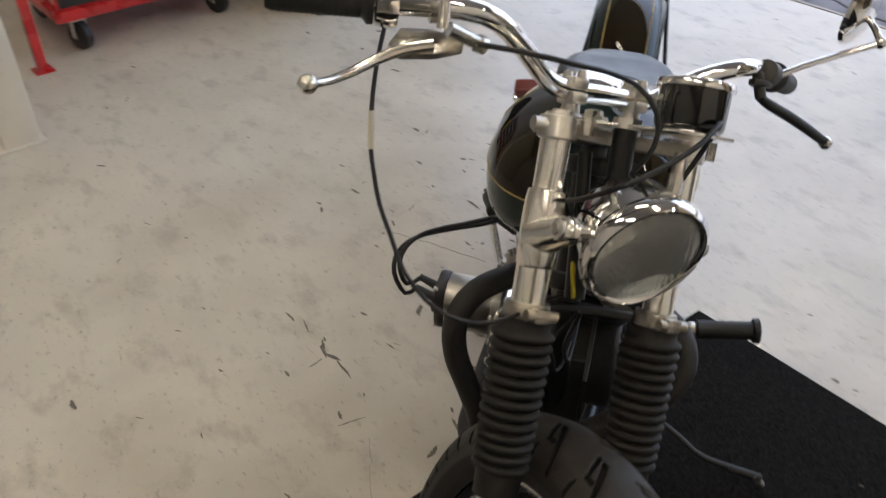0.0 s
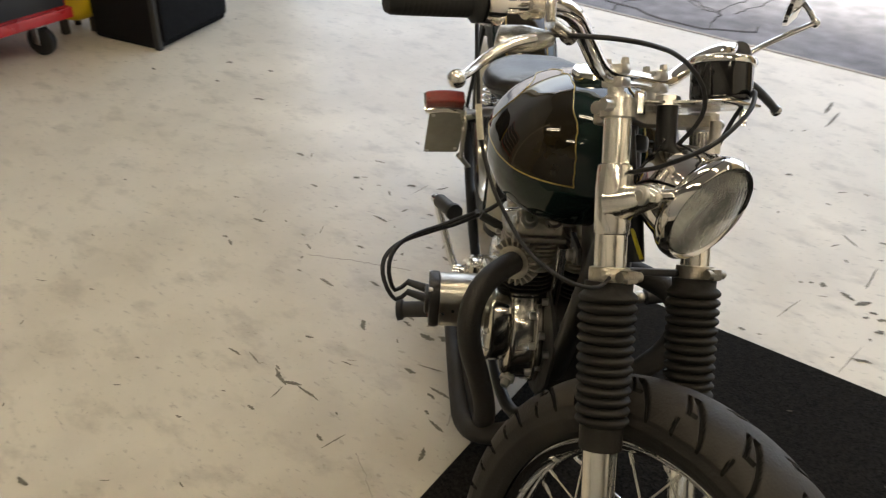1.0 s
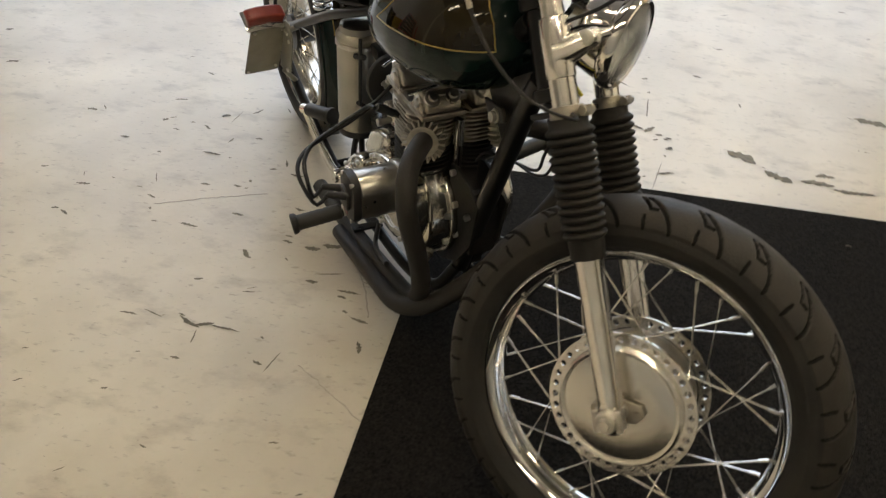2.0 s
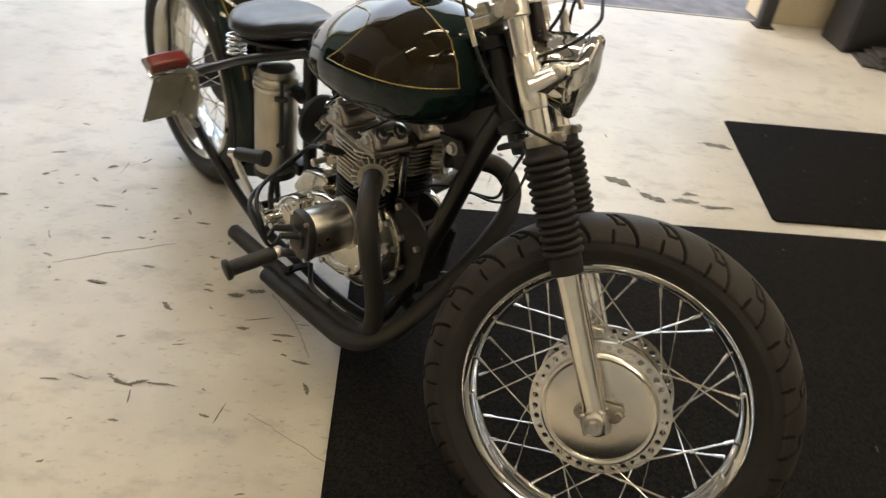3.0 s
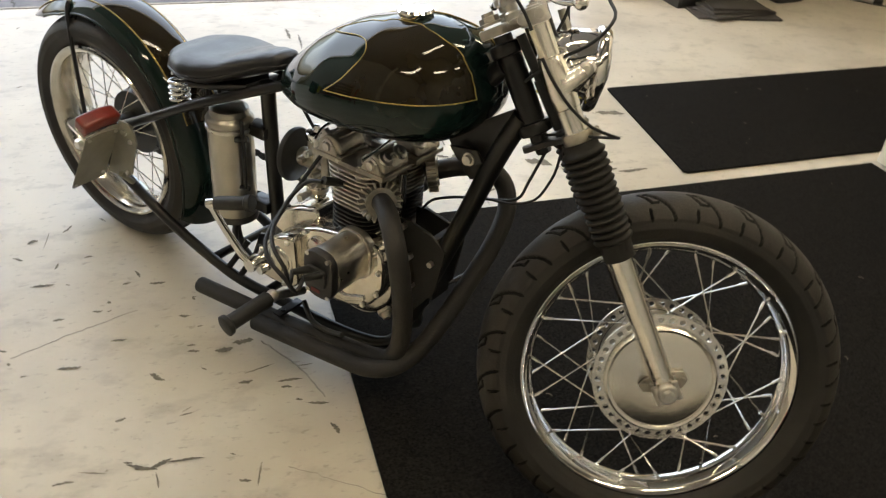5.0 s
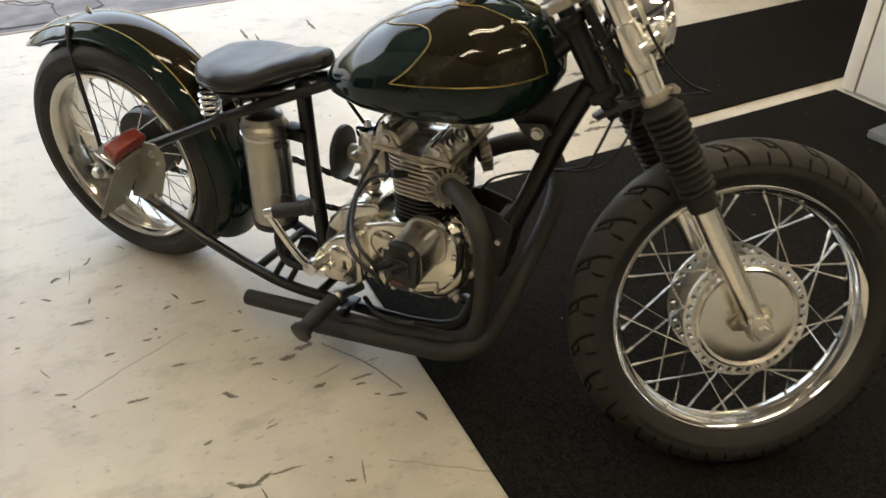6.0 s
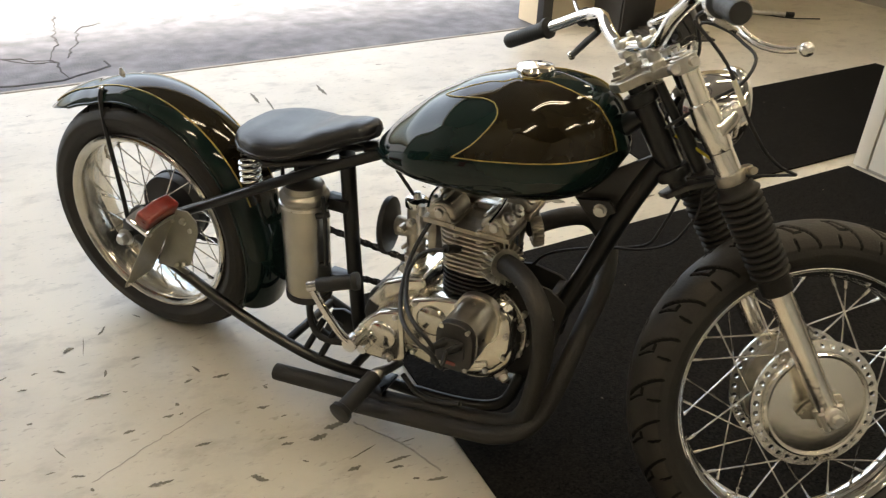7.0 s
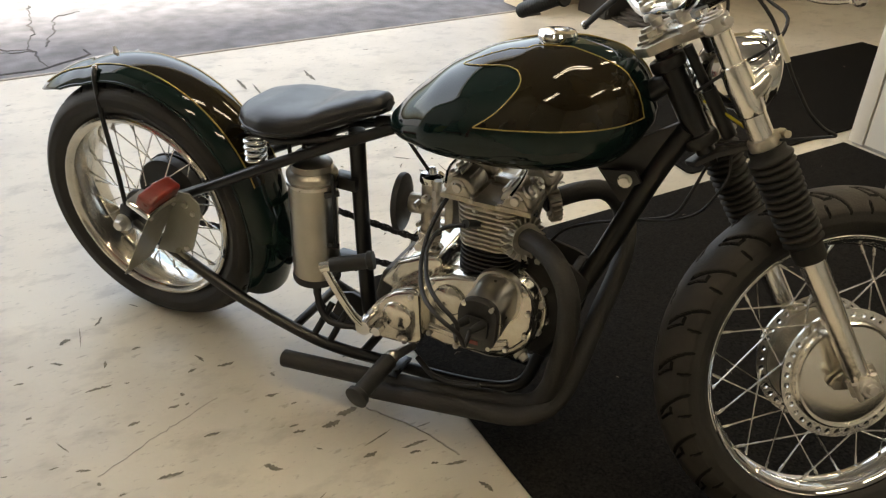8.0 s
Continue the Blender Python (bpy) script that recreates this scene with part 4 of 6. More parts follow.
def guard_point(deg, s, out=0.0):
    """A place on the mudguard: deg round the wheel from ahead, s across it from -1 to 1."""
    if deg > 110:
        deg = 110 + (deg - 110) * (1 - 0.52 * abs(s) ** 2.4)
    r = 0.348 + 0.0011 * max(0, deg - 112) + 0.0006 * max(0, 10 - deg) + out
    w = s * radians(78)
    q = radians(deg)
    rad = r - 0.042 * (1 - math.cos(w)) / (1 - math.cos(radians(78)))
    return Vector((FC.x + rad * math.cos(q), 0.079 * math.sin(w) / math.sin(radians(78)), FC.z + rad * math.sin(q)))


def guard_sheet(s0, s1, out, thick, n=84, k=22, d0=F0, d1=F1):
    vs, fs = [], []
    for o in (out, out - thick):
        for i in range(n + 1):
            d = d0 + (d1 - d0) * i / n
            for j in range(k + 1):
                vs.append(tuple(guard_point(d, s0 + (s1 - s0) * j / k, o)))
    lay = (n + 1) * (k + 1)
    for i in range(n):
        for j in range(k):
            a = i * (k + 1) + j
            fs += [(a, a + 1, a + k + 2, a + k + 1), (lay + a, lay + a + k + 1, lay + a + k + 2, lay + a + 1)]
    for i in range(n):
        for j in (0, k):
            a, b = i * (k + 1) + j, (i + 1) * (k + 1) + j
            fs.append((a, b, lay + b, lay + a))
    for i in (0, n):
        for j in range(k):
            a = i * (k + 1) + j
            fs.append((a, a + 1, lay + a + 1, lay + a))
    return vs, fs


mudguard = part("rear_mudguard", guard_sheet(-1, 1, 0.0, 0.003), GREEN, bike, "dark green curved rear mudguard", angle=50)
part("guard_band", guard_sheet(-0.50, 0.50, 0.0012, 0.001, d0=20, d1=F1 - 6), BROWN, mudguard, "dark brown painted centre band", angle=50)
for s in (-0.50, 0.50):
    part("pinstripe", tube([guard_point(20 + (F1 - 26) * i / 70, s, 0.0013) for i in range(71)], 0.0017, 6, straight=True), GOLD, mudguard, "thin gold pinstripe", angle=60)
part("guard_bead", joined(*[tube([guard_point(F0 + (F1 - F0) * i / 80, s, -0.001) for i in range(81)], 0.0035, 8, straight=True) for s in (-1, 1)]), GREEN, mudguard, angle=60)
part("guard_bolt", (moved(lathe([(0.001, 0), (0.007, 0), (0.007, 0.006), (0.004, 0.010), (0.004, 0.016), (0.001, 0.016)], 8), axis(guard_point(103, 0, 0.0), guard_point(103, 0, 0.1)))), STEEL, mudguard, "plated bolt on the mudguard crown")
for sy in (-1, 1):
    stay_top = guard_point(104, sy * 0.70, 0.006)
    part("stay_bolt", moved(lathe([(0.0, 0.008), (0.005, 0.007), (0.007, 0.003), (0.007, -0.004), (0.0, -0.004)], 12), axis(stay_top, guard_point(104, sy * 0.70, 0.1))), CHROME, mudguard)
    part("guard_stay", tube([stay_top, guard_point(103.5, sy * 1.0, 0.010), (-0.058, sy * 0.092, 0.545), (-0.020, sy * 0.112, 0.420), (0.000, sy * 0.124, 0.345)], 0.0055, 10), BLACK, mudguard, "thin black mudguard stay")

# ---- seat
def seat_shape():
    vs, fs, n, k = [], [], 40, 40
    half = [(0.0, 0.0), (0.012, 0.050), (0.03, 0.080), (0.06, 0.106), (0.11, 0.124), (0.16, 0.119), (0.21, 0.094), (0.25, 0.066), (0.29, 0.047), (0.32, 0.039), (0.332, 0.028), (0.337, 0.0)]
    top = [(0.0, 0.616), (0.03, 0.641), (0.08, 0.652), (0.14, 0.652), (0.19, 0.655), (0.24, 0.669), (0.29, 0.685), (0.32, 0.688), (0.337, 0.680)]
    low = [(0.0, 0.592), (0.08, 0.580), (0.17, 0.588), (0.25, 0.617), (0.337, 0.655)]
    for i in range(n + 1):
        u = 0.337 * (0.5 - 0.5 * math.cos(math.pi * i / n))
        w, hi, lo = lerp(half, u), lerp(top, u), lerp(low, u)
        if i in (0, n):
            w = 0.012
        mid = lo + 0.42 * (hi - lo)
        for a in range(k):
            q = 2 * math.pi * a / k
            s, c = math.sin(q), math.cos(q)
            y = w * math.copysign(abs(c) ** 0.80, c)
            z = mid + (hi - mid) * abs(s) ** 0.78 if s > 0 else mid - (mid - lo) * abs(s) ** 0.62
            if s > 0 and u < 0.22:
                z -= 0.010 * (1 - (y / max(w, 1e-4)) ** 2) * math.sin(math.pi * u / 0.22)
            vs.append((0.288 + u, y, z))
    for i in range(n):
        for a in range(k):
            b = (a + 1) % k
            fs.append((i * k + a, i * k + b, (i + 1) * k + b, (i + 1) * k + a))
    fs += [tuple(range(k))[::-1], tuple(range(n * k, (n + 1) * k))]
    return vs, fs


seat = part("seat", seat_shape(), LEATHER, bike, "black leather solo saddle", angle=70)
hem = []
for i in range(80):
    q = 2 * math.pi * i / 80
    u = 0.1685 - 0.166 * math.cos(q)
    w = lerp([(0.0, 0.0), (0.012, 0.048), (0.03, 0.079), (0.06, 0.105), (0.11, 0.123), (0.16, 0.118), (0.21, 0.093), (0.25, 0.065), (0.29, 0.046), (0.32, 0.038), (0.337, 0.02)], u) * min(1, abs(math.sin(q)) * 6)
    lo, hi = lerp([(0.0, 0.592), (0.08, 0.580), (0.17, 0.588), (0.25, 0.617), (0.337, 0.655)], u), lerp([(0.0, 0.612), (0.03, 0.630), (0.08, 0.638), (0.14, 0.638), (0.19, 0.643), (0.24, 0.660), (0.29, 0.679), (0.337, 0.678)], u)
    hem.append((0.288 + u, math.copysign(w * 1.0, math.sin(q)), lo + 0.42 * (hi - lo)))
part("seat_piping", tube(hem, 0.0032, 8, straight=True, loop=True), LEATHER, seat, angle=70)
part("seat_pan", solid([(0.31, -0.07), (0.40, -0.100), (0.46, -0.085), (0.50, -0.05), (0.50, 0.05), (0.46, 0.085), (0.40, 0.100), (0.31, 0.07)], 0.578, 0.584, 0.001), SATIN, seat)
for sy in (-1, 1):
    coil = [(0.362 + 0.021 * math.cos(t), sy * 0.094 + 0.021 * math.sin(t), 0.522 + 0.062 * t / (2 * math.pi * 4.5)) for t in np.linspace(0, 2 * math.pi * 4.5, 90).tolist()]
    part("seat_spring", tube(coil, 0.0038, 8, straight=True), CHROME, bike, "chrome coil seat spring", angle=60)
part("seat_rail", joined(rod((0.40, -0.095, 0.575), (0.60, -0.045, 0.612), 0.006, 10), rod((0.40, 0.095, 0.575), (0.60, 0.045, 0.612), 0.006, 10), rod((0.44, -0.088, 0.545), (0.44, 0.088, 0.545), 0.007, 10), *[rod((0.43 + 0.03 * i, -0.07 + 0.008 * i, 0.540 + 0.012 * i), (0.43 + 0.03 * i, -0.07 + 0.008 * i, 0.594), 0.0045, 8) for i in range(4)]), SATIN, bike, "black seat hinge hardware")

# ---- oil tank
OIL = Matrix.Translation((0.462, -0.040, 0))
oil_tank = part("oil_tank", moved(lathe([(0.0, 0.250), (0.040, 0.252), (0.0515, 0.258), (0.0525, 0.270), (0.0525, 0.492), (0.0545, 0.494), (0.0550, 0.502), (0.0525, 0.506), (0.046, 0.512), (0.044, 0.526), (0.034, 0.532), (0.0, 0.534)], 48), OIL), DULL, bike, "upright brushed aluminium oil tank")
part("tank_band", moved(lathe([(0.053, 0.478), (0.056, 0.479), (0.056, 0.487), (0.053, 0.488)], 48), OIL), STEEL, oil_tank)
part("oil_tank_base", moved(lathe([(0.030, 0.240), (0.0535, 0.242), (0.0545, 0.254), (0.053, 0.258)], 40), OIL), SATIN, oil_tank)
for z in (0.470, 0.275):
    part("tank_bracket", block(0.50, 0.56, -0.030, 0.010, z, z + 0.028, 0.004), BLACK, bike)
part("breather_hose", tube([(0.522, -0.058, 0.515), (0.527, -0.060, 0.45), (0.526, -0.060, 0.36), (0.520, -0.056, 0.345)], 0.0045, 10), CABLE, oil_tank, "dark breather hose")
part("hose_clip", rod((0.508, -0.066, 0.468), (0.534, -0.052, 0.474), 0.007, 10), SATIN, oil_tank)
part("hose_clip", rod((0.508, -0.060, 0.345), (0.530, -0.052, 0.345), 0.006, 8), SATIN, oil_tank)
part("oil_line", joined(tube([(0.47, -0.05, 0.225), (0.475, -0.06, 0.185), (0.51, -0.07, 0.150), (0.58, -0.06, 0.155), (0.66, -0.04, 0.20)], 0.008, 12), tube([(0.45, -0.03, 0.225), (0.455, -0.03, 0.170), (0.50, -0.04, 0.140), (0.60, -0.05, 0.145), (0.68, -0.03, 0.20)], 0.008, 12)), CABLE, bike, "black rubber oil line")

# ---- engine
def side(poly, y0, y1, bevel=0.004):
    """An outline in (x, z) given depth from y0 to y1 across the bike."""
    return solid([(x, z) for x, z in poly], -y1, -y0, bevel, 3, pose(0, 0, 0, 90, 0, 0))


def arc(cx, cz, r, a0, a1, n):
    return [(cx + r * math.cos(radians(a0 + (a1 - a0) * i / n)), cz + r * math.sin(radians(a0 + (a1 - a0) * i / n))) for i in range(n + 1)]


case = [(0.660, 0.205)] + [(0.860, 0.200)] + arc(0.890, 0.300, 0.100, -80, 60, 10) + [(0.850, 0.396), (0.760, 0.385), (0.700, 0.372), (0.650, 0.330), (0.632, 0.270)]
# alloy case in black: the shade behind the plates is put into its colour
crankcase = part("crankcase", side(case, -0.082, 0.095, 0.012), IRON, bike, "crankcase and gearbox, coloured black to hold its shade")
half_case = [(0.770, 0.205), (0.850, 0.199)] + arc(0.890, 0.300, 0.103, -84, 62, 14) + [(0.925, 0.418), (0.850, 0.402), (0.770, 0.388)]
part("crankcase_half", side(half_case, -0.088, -0.026, 0.016), COVER, crankcase, "satin alloy timing-side crankcase half")
part("case_joint", side([(0.770, 0.198), (0.850, 0.192)] + arc(0.890, 0.300, 0.110, -84, 62, 14) + [(0.770, 0.392)], -0.036, -0.021, 0.004), COVER, crankcase, "alloy crankcase joint flange")
for a in (-62, -20, 18, 50):
    p = Vector((0.890 + 0.103 * math.cos(radians(a)), -0.036, 0.300 + 0.103 * math.sin(radians(a))))
    part("joint_bolt", moved(lathe([(0.0, 0.011), (0.0065, 0.010), (0.0075, 0.0), (0.0, 0.0)], 8), axis(p, p + Vector((0, -1, 0)))), STEEL, crankcase)
part("drain_plug", moved(lathe([(0.0, 0.018), (0.008, 0.017), (0.010, 0.010), (0.010, 0.004), (0.015, 0.004), (0.015, -0.006), (0.0, -0.006)], 16), axis((0.966, -0.074, 0.226), (1.40, -0.30, 0.02))), STEEL, crankcase, "plated plug low on the crankcase")
cover_t = [(0.777, 0.380), (0.828, 0.400), (0.884, 0.411), (0.930, 0.421), (0.958, 0.424), (0.980, 0.416), (0.991, 0.400), (0.996, 0.376), (0.995, 0.331), (0.984, 0.298), (0.965, 0.272), (0.940, 0.254), (0.910, 0.241), (0.860, 0.233), (0.817, 0.229), (0.785, 0.236), (0.768, 0.253), (0.763, 0.300), (0.766, 0.360)]
part("timing_cover", side(cover_t, -0.126, -0.084, 0.010), COVER, crankcase, "polished timing cover")
part("cover_boss", moved(lathe([(0.034, 0.0), (0.033, 0.006), (0.026, 0.011), (0.0, 0.012)], 40), axis((0.825, -0.125, 0.345), (0.825, -1, 0.345))), COVER, crankcase)
part("cover_rib", side([(0.780, 0.262), (0.905, 0.254), (0.955, 0.280), (0.950, 0.290), (0.900, 0.268), (0.782, 0.274)], -0.131, -0.124, 0.003), COVER, crankcase)
gear = [(0.642, 0.244), (0.650, 0.270), (0.665, 0.292), (0.688, 0.320), (0.714, 0.341), (0.745, 0.354), (0.768, 0.356), (0.772, 0.300), (0.776, 0.240), (0.765, 0.226), (0.729, 0.217), (0.690, 0.215), (0.660, 0.218), (0.646, 0.228)]
part("gearbox_cover", side(gear, -0.148, -0.084, 0.011), COVER, crankcase, "polished gearbox outer cover")
# flange and sump get the same black in place of shade
part("case_flange", side(arc(0.888, 0.300, 0.108, -100, 66, 14) + [(0.870, 0.400), (0.860, 0.300)], -0.006, 0.006, 0.002), IRON, crankcase, "joint flange of the crankcase, coloured black to hold its shade")
part("sump", moved(lathe([(0.040, 0.0), (0.040, 0.030), (0.034, 0.036), (0.0, 0.037)], 28), axis((0.850, 0.0, 0.205), (0.850, 0.0, -1))), IRON, crankcase, "round sump, coloured black to hold its shade")
part("gearbox_end", moved(lathe([(0.034, 0.0), (0.033, 0.004), (0.028, 0.008), (0.0, 0.009)], 32), axis((0.722, -0.146, 0.285), (0.722, -1, 0.285))), COVER, crankcase)
part("gearbox_top", side([(0.654, 0.320), (0.696, 0.382), (0.740, 0.405), (0.790, 0.420), (0.800, 0.393), (0.770, 0.340), (0.700, 0.305)], -0.100, 0.050, 0.012), COVER, crankcase, "smooth alloy gearbox shell")
screws = [(0.978, 0.408), (0.988, 0.365), (0.985, 0.312), (0.950, 0.268), (0.845, 0.240), (0.785, 0.252), (0.785, 0.374), (0.880, 0.402), (0.936, 0.414), (0.660, 0.232), (0.740, 0.228), (0.752, 0.340), (0.672, 0.290)]
for x, z in screws:
    part("cover_screw", moved(lathe([(0.0, 0.006), (0.0045, 0.0055), (0.006, 0.003), (0.006, 0.0), (0.0, 0.0)], 10), axis((x, -0.128 if x > 0.78 else -0.148, z), (x, -1, z))), STEEL, crankcase)
for x, z in ((0.966, 0.421), (0.986, 0.355), (0.996, 0.286), (1.040, 0.360), (0.875, 0.178), (0.700, 0.190)):
    part("case_bolt", moved(lathe([(0.0, 0.010), (0.007, 0.010), (0.007, 0.0), (0.0, 0.0)], 6), axis((x, -0.020, z), (x, -1, z))), STEEL, bike)
PLATE_FORM = [(0.690, 0.178), (0.860, 0.165), (0.930, 0.170), (1.000, 0.215), (1.052, 0.290), (1.070, 0.400), (1.030, 0.425), (0.970, 0.436), (0.945, 0.430), (0.950, 0.250), (0.800, 0.225), (0.690, 0.210)]
part("engine_plate", side(PLATE_FORM, -0.020, -0.014, 0.001), IRON, bike, "black engine mounting plate")
part("engine_plate", side(PLATE_FORM, 0.042, 0.050, 0.001), IRON, bike)
# added sheet, no engine part: makes the gap between the plates dark
part("shade_plate", joined(block(1.030, 1.046, -0.015, 0.044, 0.262, 0.418, 0.003), block(0.985, 1.000, -0.015, 0.044, 0.196, 0.275, 0.003, m=I4)), IRON, bike, "added black sheet that darkens the gap between the front engine plates")
part("tank_mount", side([(1.060, 0.640), (1.120, 0.650), (1.135, 0.630), (1.110, 0.612), (1.080, 0.618)], -0.026, -0.018, 0.002), SATIN, bike, "black front tank mounting lug")
part("mount_bolt", moved(lathe([(0.0, 0.010), (0.009, 0.010), (0.009, 0.002), (0.013, 0.002), (0.013, 0.0), (0.0, 0.0)], 12), axis((1.106, -0.026, 0.628), (1.106, -1, 0.628))), STEEL, bike, "plated bolt below the tank nose")
part("primary_cover", side(arc(0.870, 0.290, 0.086, -90, 90, 14) + arc(0.700, 0.290, 0.080, 90, 270, 12), 0.095, 0.140, 0.018), COVER, crankcase, "polished primary drive cover")

# magneto on the timing side
MAG = axis((0.925, -0.130, 0.386), (0.925, -1.0, 0.386))
magneto = part("magneto", moved(joined(solid(rounded(0.080, 0.102, 0.036, 10), -0.014, 0.087, 0.003, 2), solid(rounded(0.092, 0.110, 0.040, 10), -0.014, 0.003, 0.002, 2)), MAG), BRUSHED, bike, "turned aluminium magneto body")
# no real hole: a dark disc carries the hole's shade as colour
part("hole_dot", rod((0.9630, -0.192, 0.390), (0.9660, -0.192, 0.390), 0.0030, 12), RECESS_SHADE, magneto, "small dark disc in place of a shaded hole")
part("magneto_cap", moved(joined(solid(rounded(0.076, 0.106, 0.030), 0.086, 0.106, 0.006), solid(rounded(0.050, 0.044, 0.012), 0.106, 0.114, 0.004)), MAG), SATIN, magneto, "black moulded magneto cap")
for dx, dz in ((-0.026, 0.042), (0.026, 0.042), (-0.026, -0.042), (0.026, -0.042)):
    part("cap_screw", moved(rod((dx, dz, 0.100), (dx, dz, 0.1075), 0.0045, 10), MAG), STEEL, magneto)
part("cap_sticker", moved(block(-0.016, 0.006, -0.040, -0.032, 0.1062, 0.1072), MAG), RED_LENS, magneto, "small red mark on the cap")
for k_ in (0, 1):
    part("lead_boot", moved(rod((-0.016 + 0.030 * k_, 0.012, 0.112), (-0.026 + 0.030 * k_, 0.018, 0.148), 0.0085, 12, 0.006), MAG), GRIP, magneto)

# cylinders, head and rocker boxes
IRON_FIN = mesh_of("cooling_fin", solid(rounded(0.114, 0.104, 0.040), 0, 0.0032, 0.0008, 1), IRON)
HEAD_FIN = mesh_of("cooling_fin", solid(rounded(0.124, 0.106, 0.034), 0, 0.0040, 0.0010, 1), CAST)
COLLAR_FIN = mesh_of("collar_fin", block(0.029, 0.0440, -0.0020, 0.0020, 0.001, 0.021, 0.0006, seg=1), CAST)
for sy in (-1, 1):
    y = sy * 0.054
    cyl = part("cylinder", moved(lathe([(0.045, 0.380), (0.045, 0.462)], 32), Matrix.Translation((0.878, y, 0))), IRON, bike, "black finned iron cylinder")
    for i in range(6):
        part("cooling_fin", IRON_FIN, IRON, cyl, m=Matrix.Translation((0.878, y, 0.402 + 0.0098 * i)))
    head = part("cylinder_head", block(0.830, 0.924, y - 0.042, y + 0.042, 0.458, 0.556, 0.006), CAST, bike, "finned cast aluminium cylinder head")
    for i in range(9):
        part("cooling_fin", HEAD_FIN, CAST, head, m=Matrix.Translation((0.877, y, 0.461 + 0.0102 * i)) @ Matrix.Diagonal((0.89 + 0.020 * i, 0.93 + 0.010 * i, 1, 1)))
    # finned exhaust collar round the port
    P0, P1 = Vector((0.934, sy * 0.074, 0.496)), Vector((0.985, sy * 0.112, 0.508))
    P1 = P0 + (P1 - P0).normalized()
    CM = axis(P0 + (P1 - P0) * 0.008, P1)
    collar = part("exhaust_collar", lathe([(0.022, 0.0), (0.031, 0.0), (0.031, 0.024), (0.022, 0.024)], 32), CAST, bike, "finned exhaust port collar", m=CM)
    for i in range(20):
        part("collar_fin", COLLAR_FIN, CAST, collar, m=pose(0, 0, 0, 0, 0, 18.0 * i))
    for x, tilt in ((0.816, -1), (0.930, 1)):
        hump = [(x + 0.033 * math.cos(radians(w)), 0.556 + 0.038 * math.sin(radians(w)) ** 0.8) for w in range(4, 177, 12)]
        rb = joined(side(hump, sy * 0.052 - 0.038, sy * 0.052 + 0.038, 0.008), block(x - 0.034, x + 0.034, sy * 0.052 - 0.046, sy * 0.052 + 0.046, 0.548, 0.559, 0.003))
        for d in (-1, 1):
            at_cap = (x + 0.018 * tilt, sy * 0.052 + d * 0.021, 0.585)
            part("inspection_cap", moved(lathe([(0.0, 0.014), (0.008, 0.013), (0.009, 0.007), (0.015, 0.006), (0.016, 0.0), (0.0, 0.0)], 18), axis(at_cap, (at_cap[0] + 0.6 * tilt, at_cap[1], 1.4))), STEEL, head, "small plated inspection cap")
            part("rocker_nut", moved(lathe([(0.0, 0.012), (0.004, 0.011), (0.0045, 0.006), (0.0075, 0.006), (0.0075, 0.0), (0.0, 0.0)], 6), axis((x - 0.030 * tilt, sy * 0.052 + d * 0.040, 0.550), (x - 0.030 * tilt, sy * 0.052 + d * 0.040, 1))), STEEL, head)
        box = part("rocker_box", rb, CAST, head, "satin cast rocker box")
        for w in (-0.016, 0.0, 0.016):
            part("rocker_fin", block(x + w - 0.0017, x + w + 0.0017, sy * 0.052 - 0.024, sy * 0.052 + 0.024, 0.575, 0.5985 - 0.35 * abs(w), 0.001), CAST, head)
        part("rocker_cap", moved(joined(lathe([(0.0, 0.010), (0.008, 0.009), (0.010, 0.004), (0.015, 0.003), (0.015, 0.0)], 24)), axis((x, sy * 0.0895, 0.573), (x, sy * 1.0, 0.573))), STEEL, head, "domed rocker end nut")
        part("rocker_lug", side([(x - 0.030, 0.552), (x - 0.016, 0.578), (x + 0.016, 0.578), (x + 0.030, 0.552)], sy * 0.0905 - 0.004, sy * 0.0905 + 0.004, 0.003), CAST, head)
    plug = joined(rod((0.866, sy * 0.100, 0.512), (0.862, sy * 0.122, 0.522), 0.0075, 6), rod((0.864, sy * 0.114, 0.518), (0.857, sy * 0.146, 0.533), 0.0085, 14))
    part("plug_cap", plug, GRIP, bike, "black spark plug cap")
    for x in (0.856, 0.904):
        part("head_bolt", rod((x, sy * 0.098, 0.530), (x, sy * 0.098, 0.546), 0.007, 6), STEEL, head)
part("head_steady", joined(block(0.86, 0.93, -0.012, 0.012, 0.562, 0.574, 0.002), rod((0.895, -0.05, 0.568), (0.895, 0.05, 0.568), 0.006, 10)), STEEL, bike)
for x in (0.938, 0.820):
    part("pushrod_tube", rod((x, -0.004, 0.400), (x, -0.004, 0.527), 0.011, 14), CHROME, bike, "chrome pushrod tube")

part("oil_feed_pipe", tube([(0.800, -0.112, 0.588), (0.790, -0.070, 0.602), (0.800, 0.000, 0.606), (0.860, 0.006, 0.604), (0.915, 0.000, 0.606), (0.930, -0.060, 0.602), (0.926, -0.112, 0.590)], 0.0032, 8), CHROME, bike, "thin plated rocker oil feed pipe", angle=60)
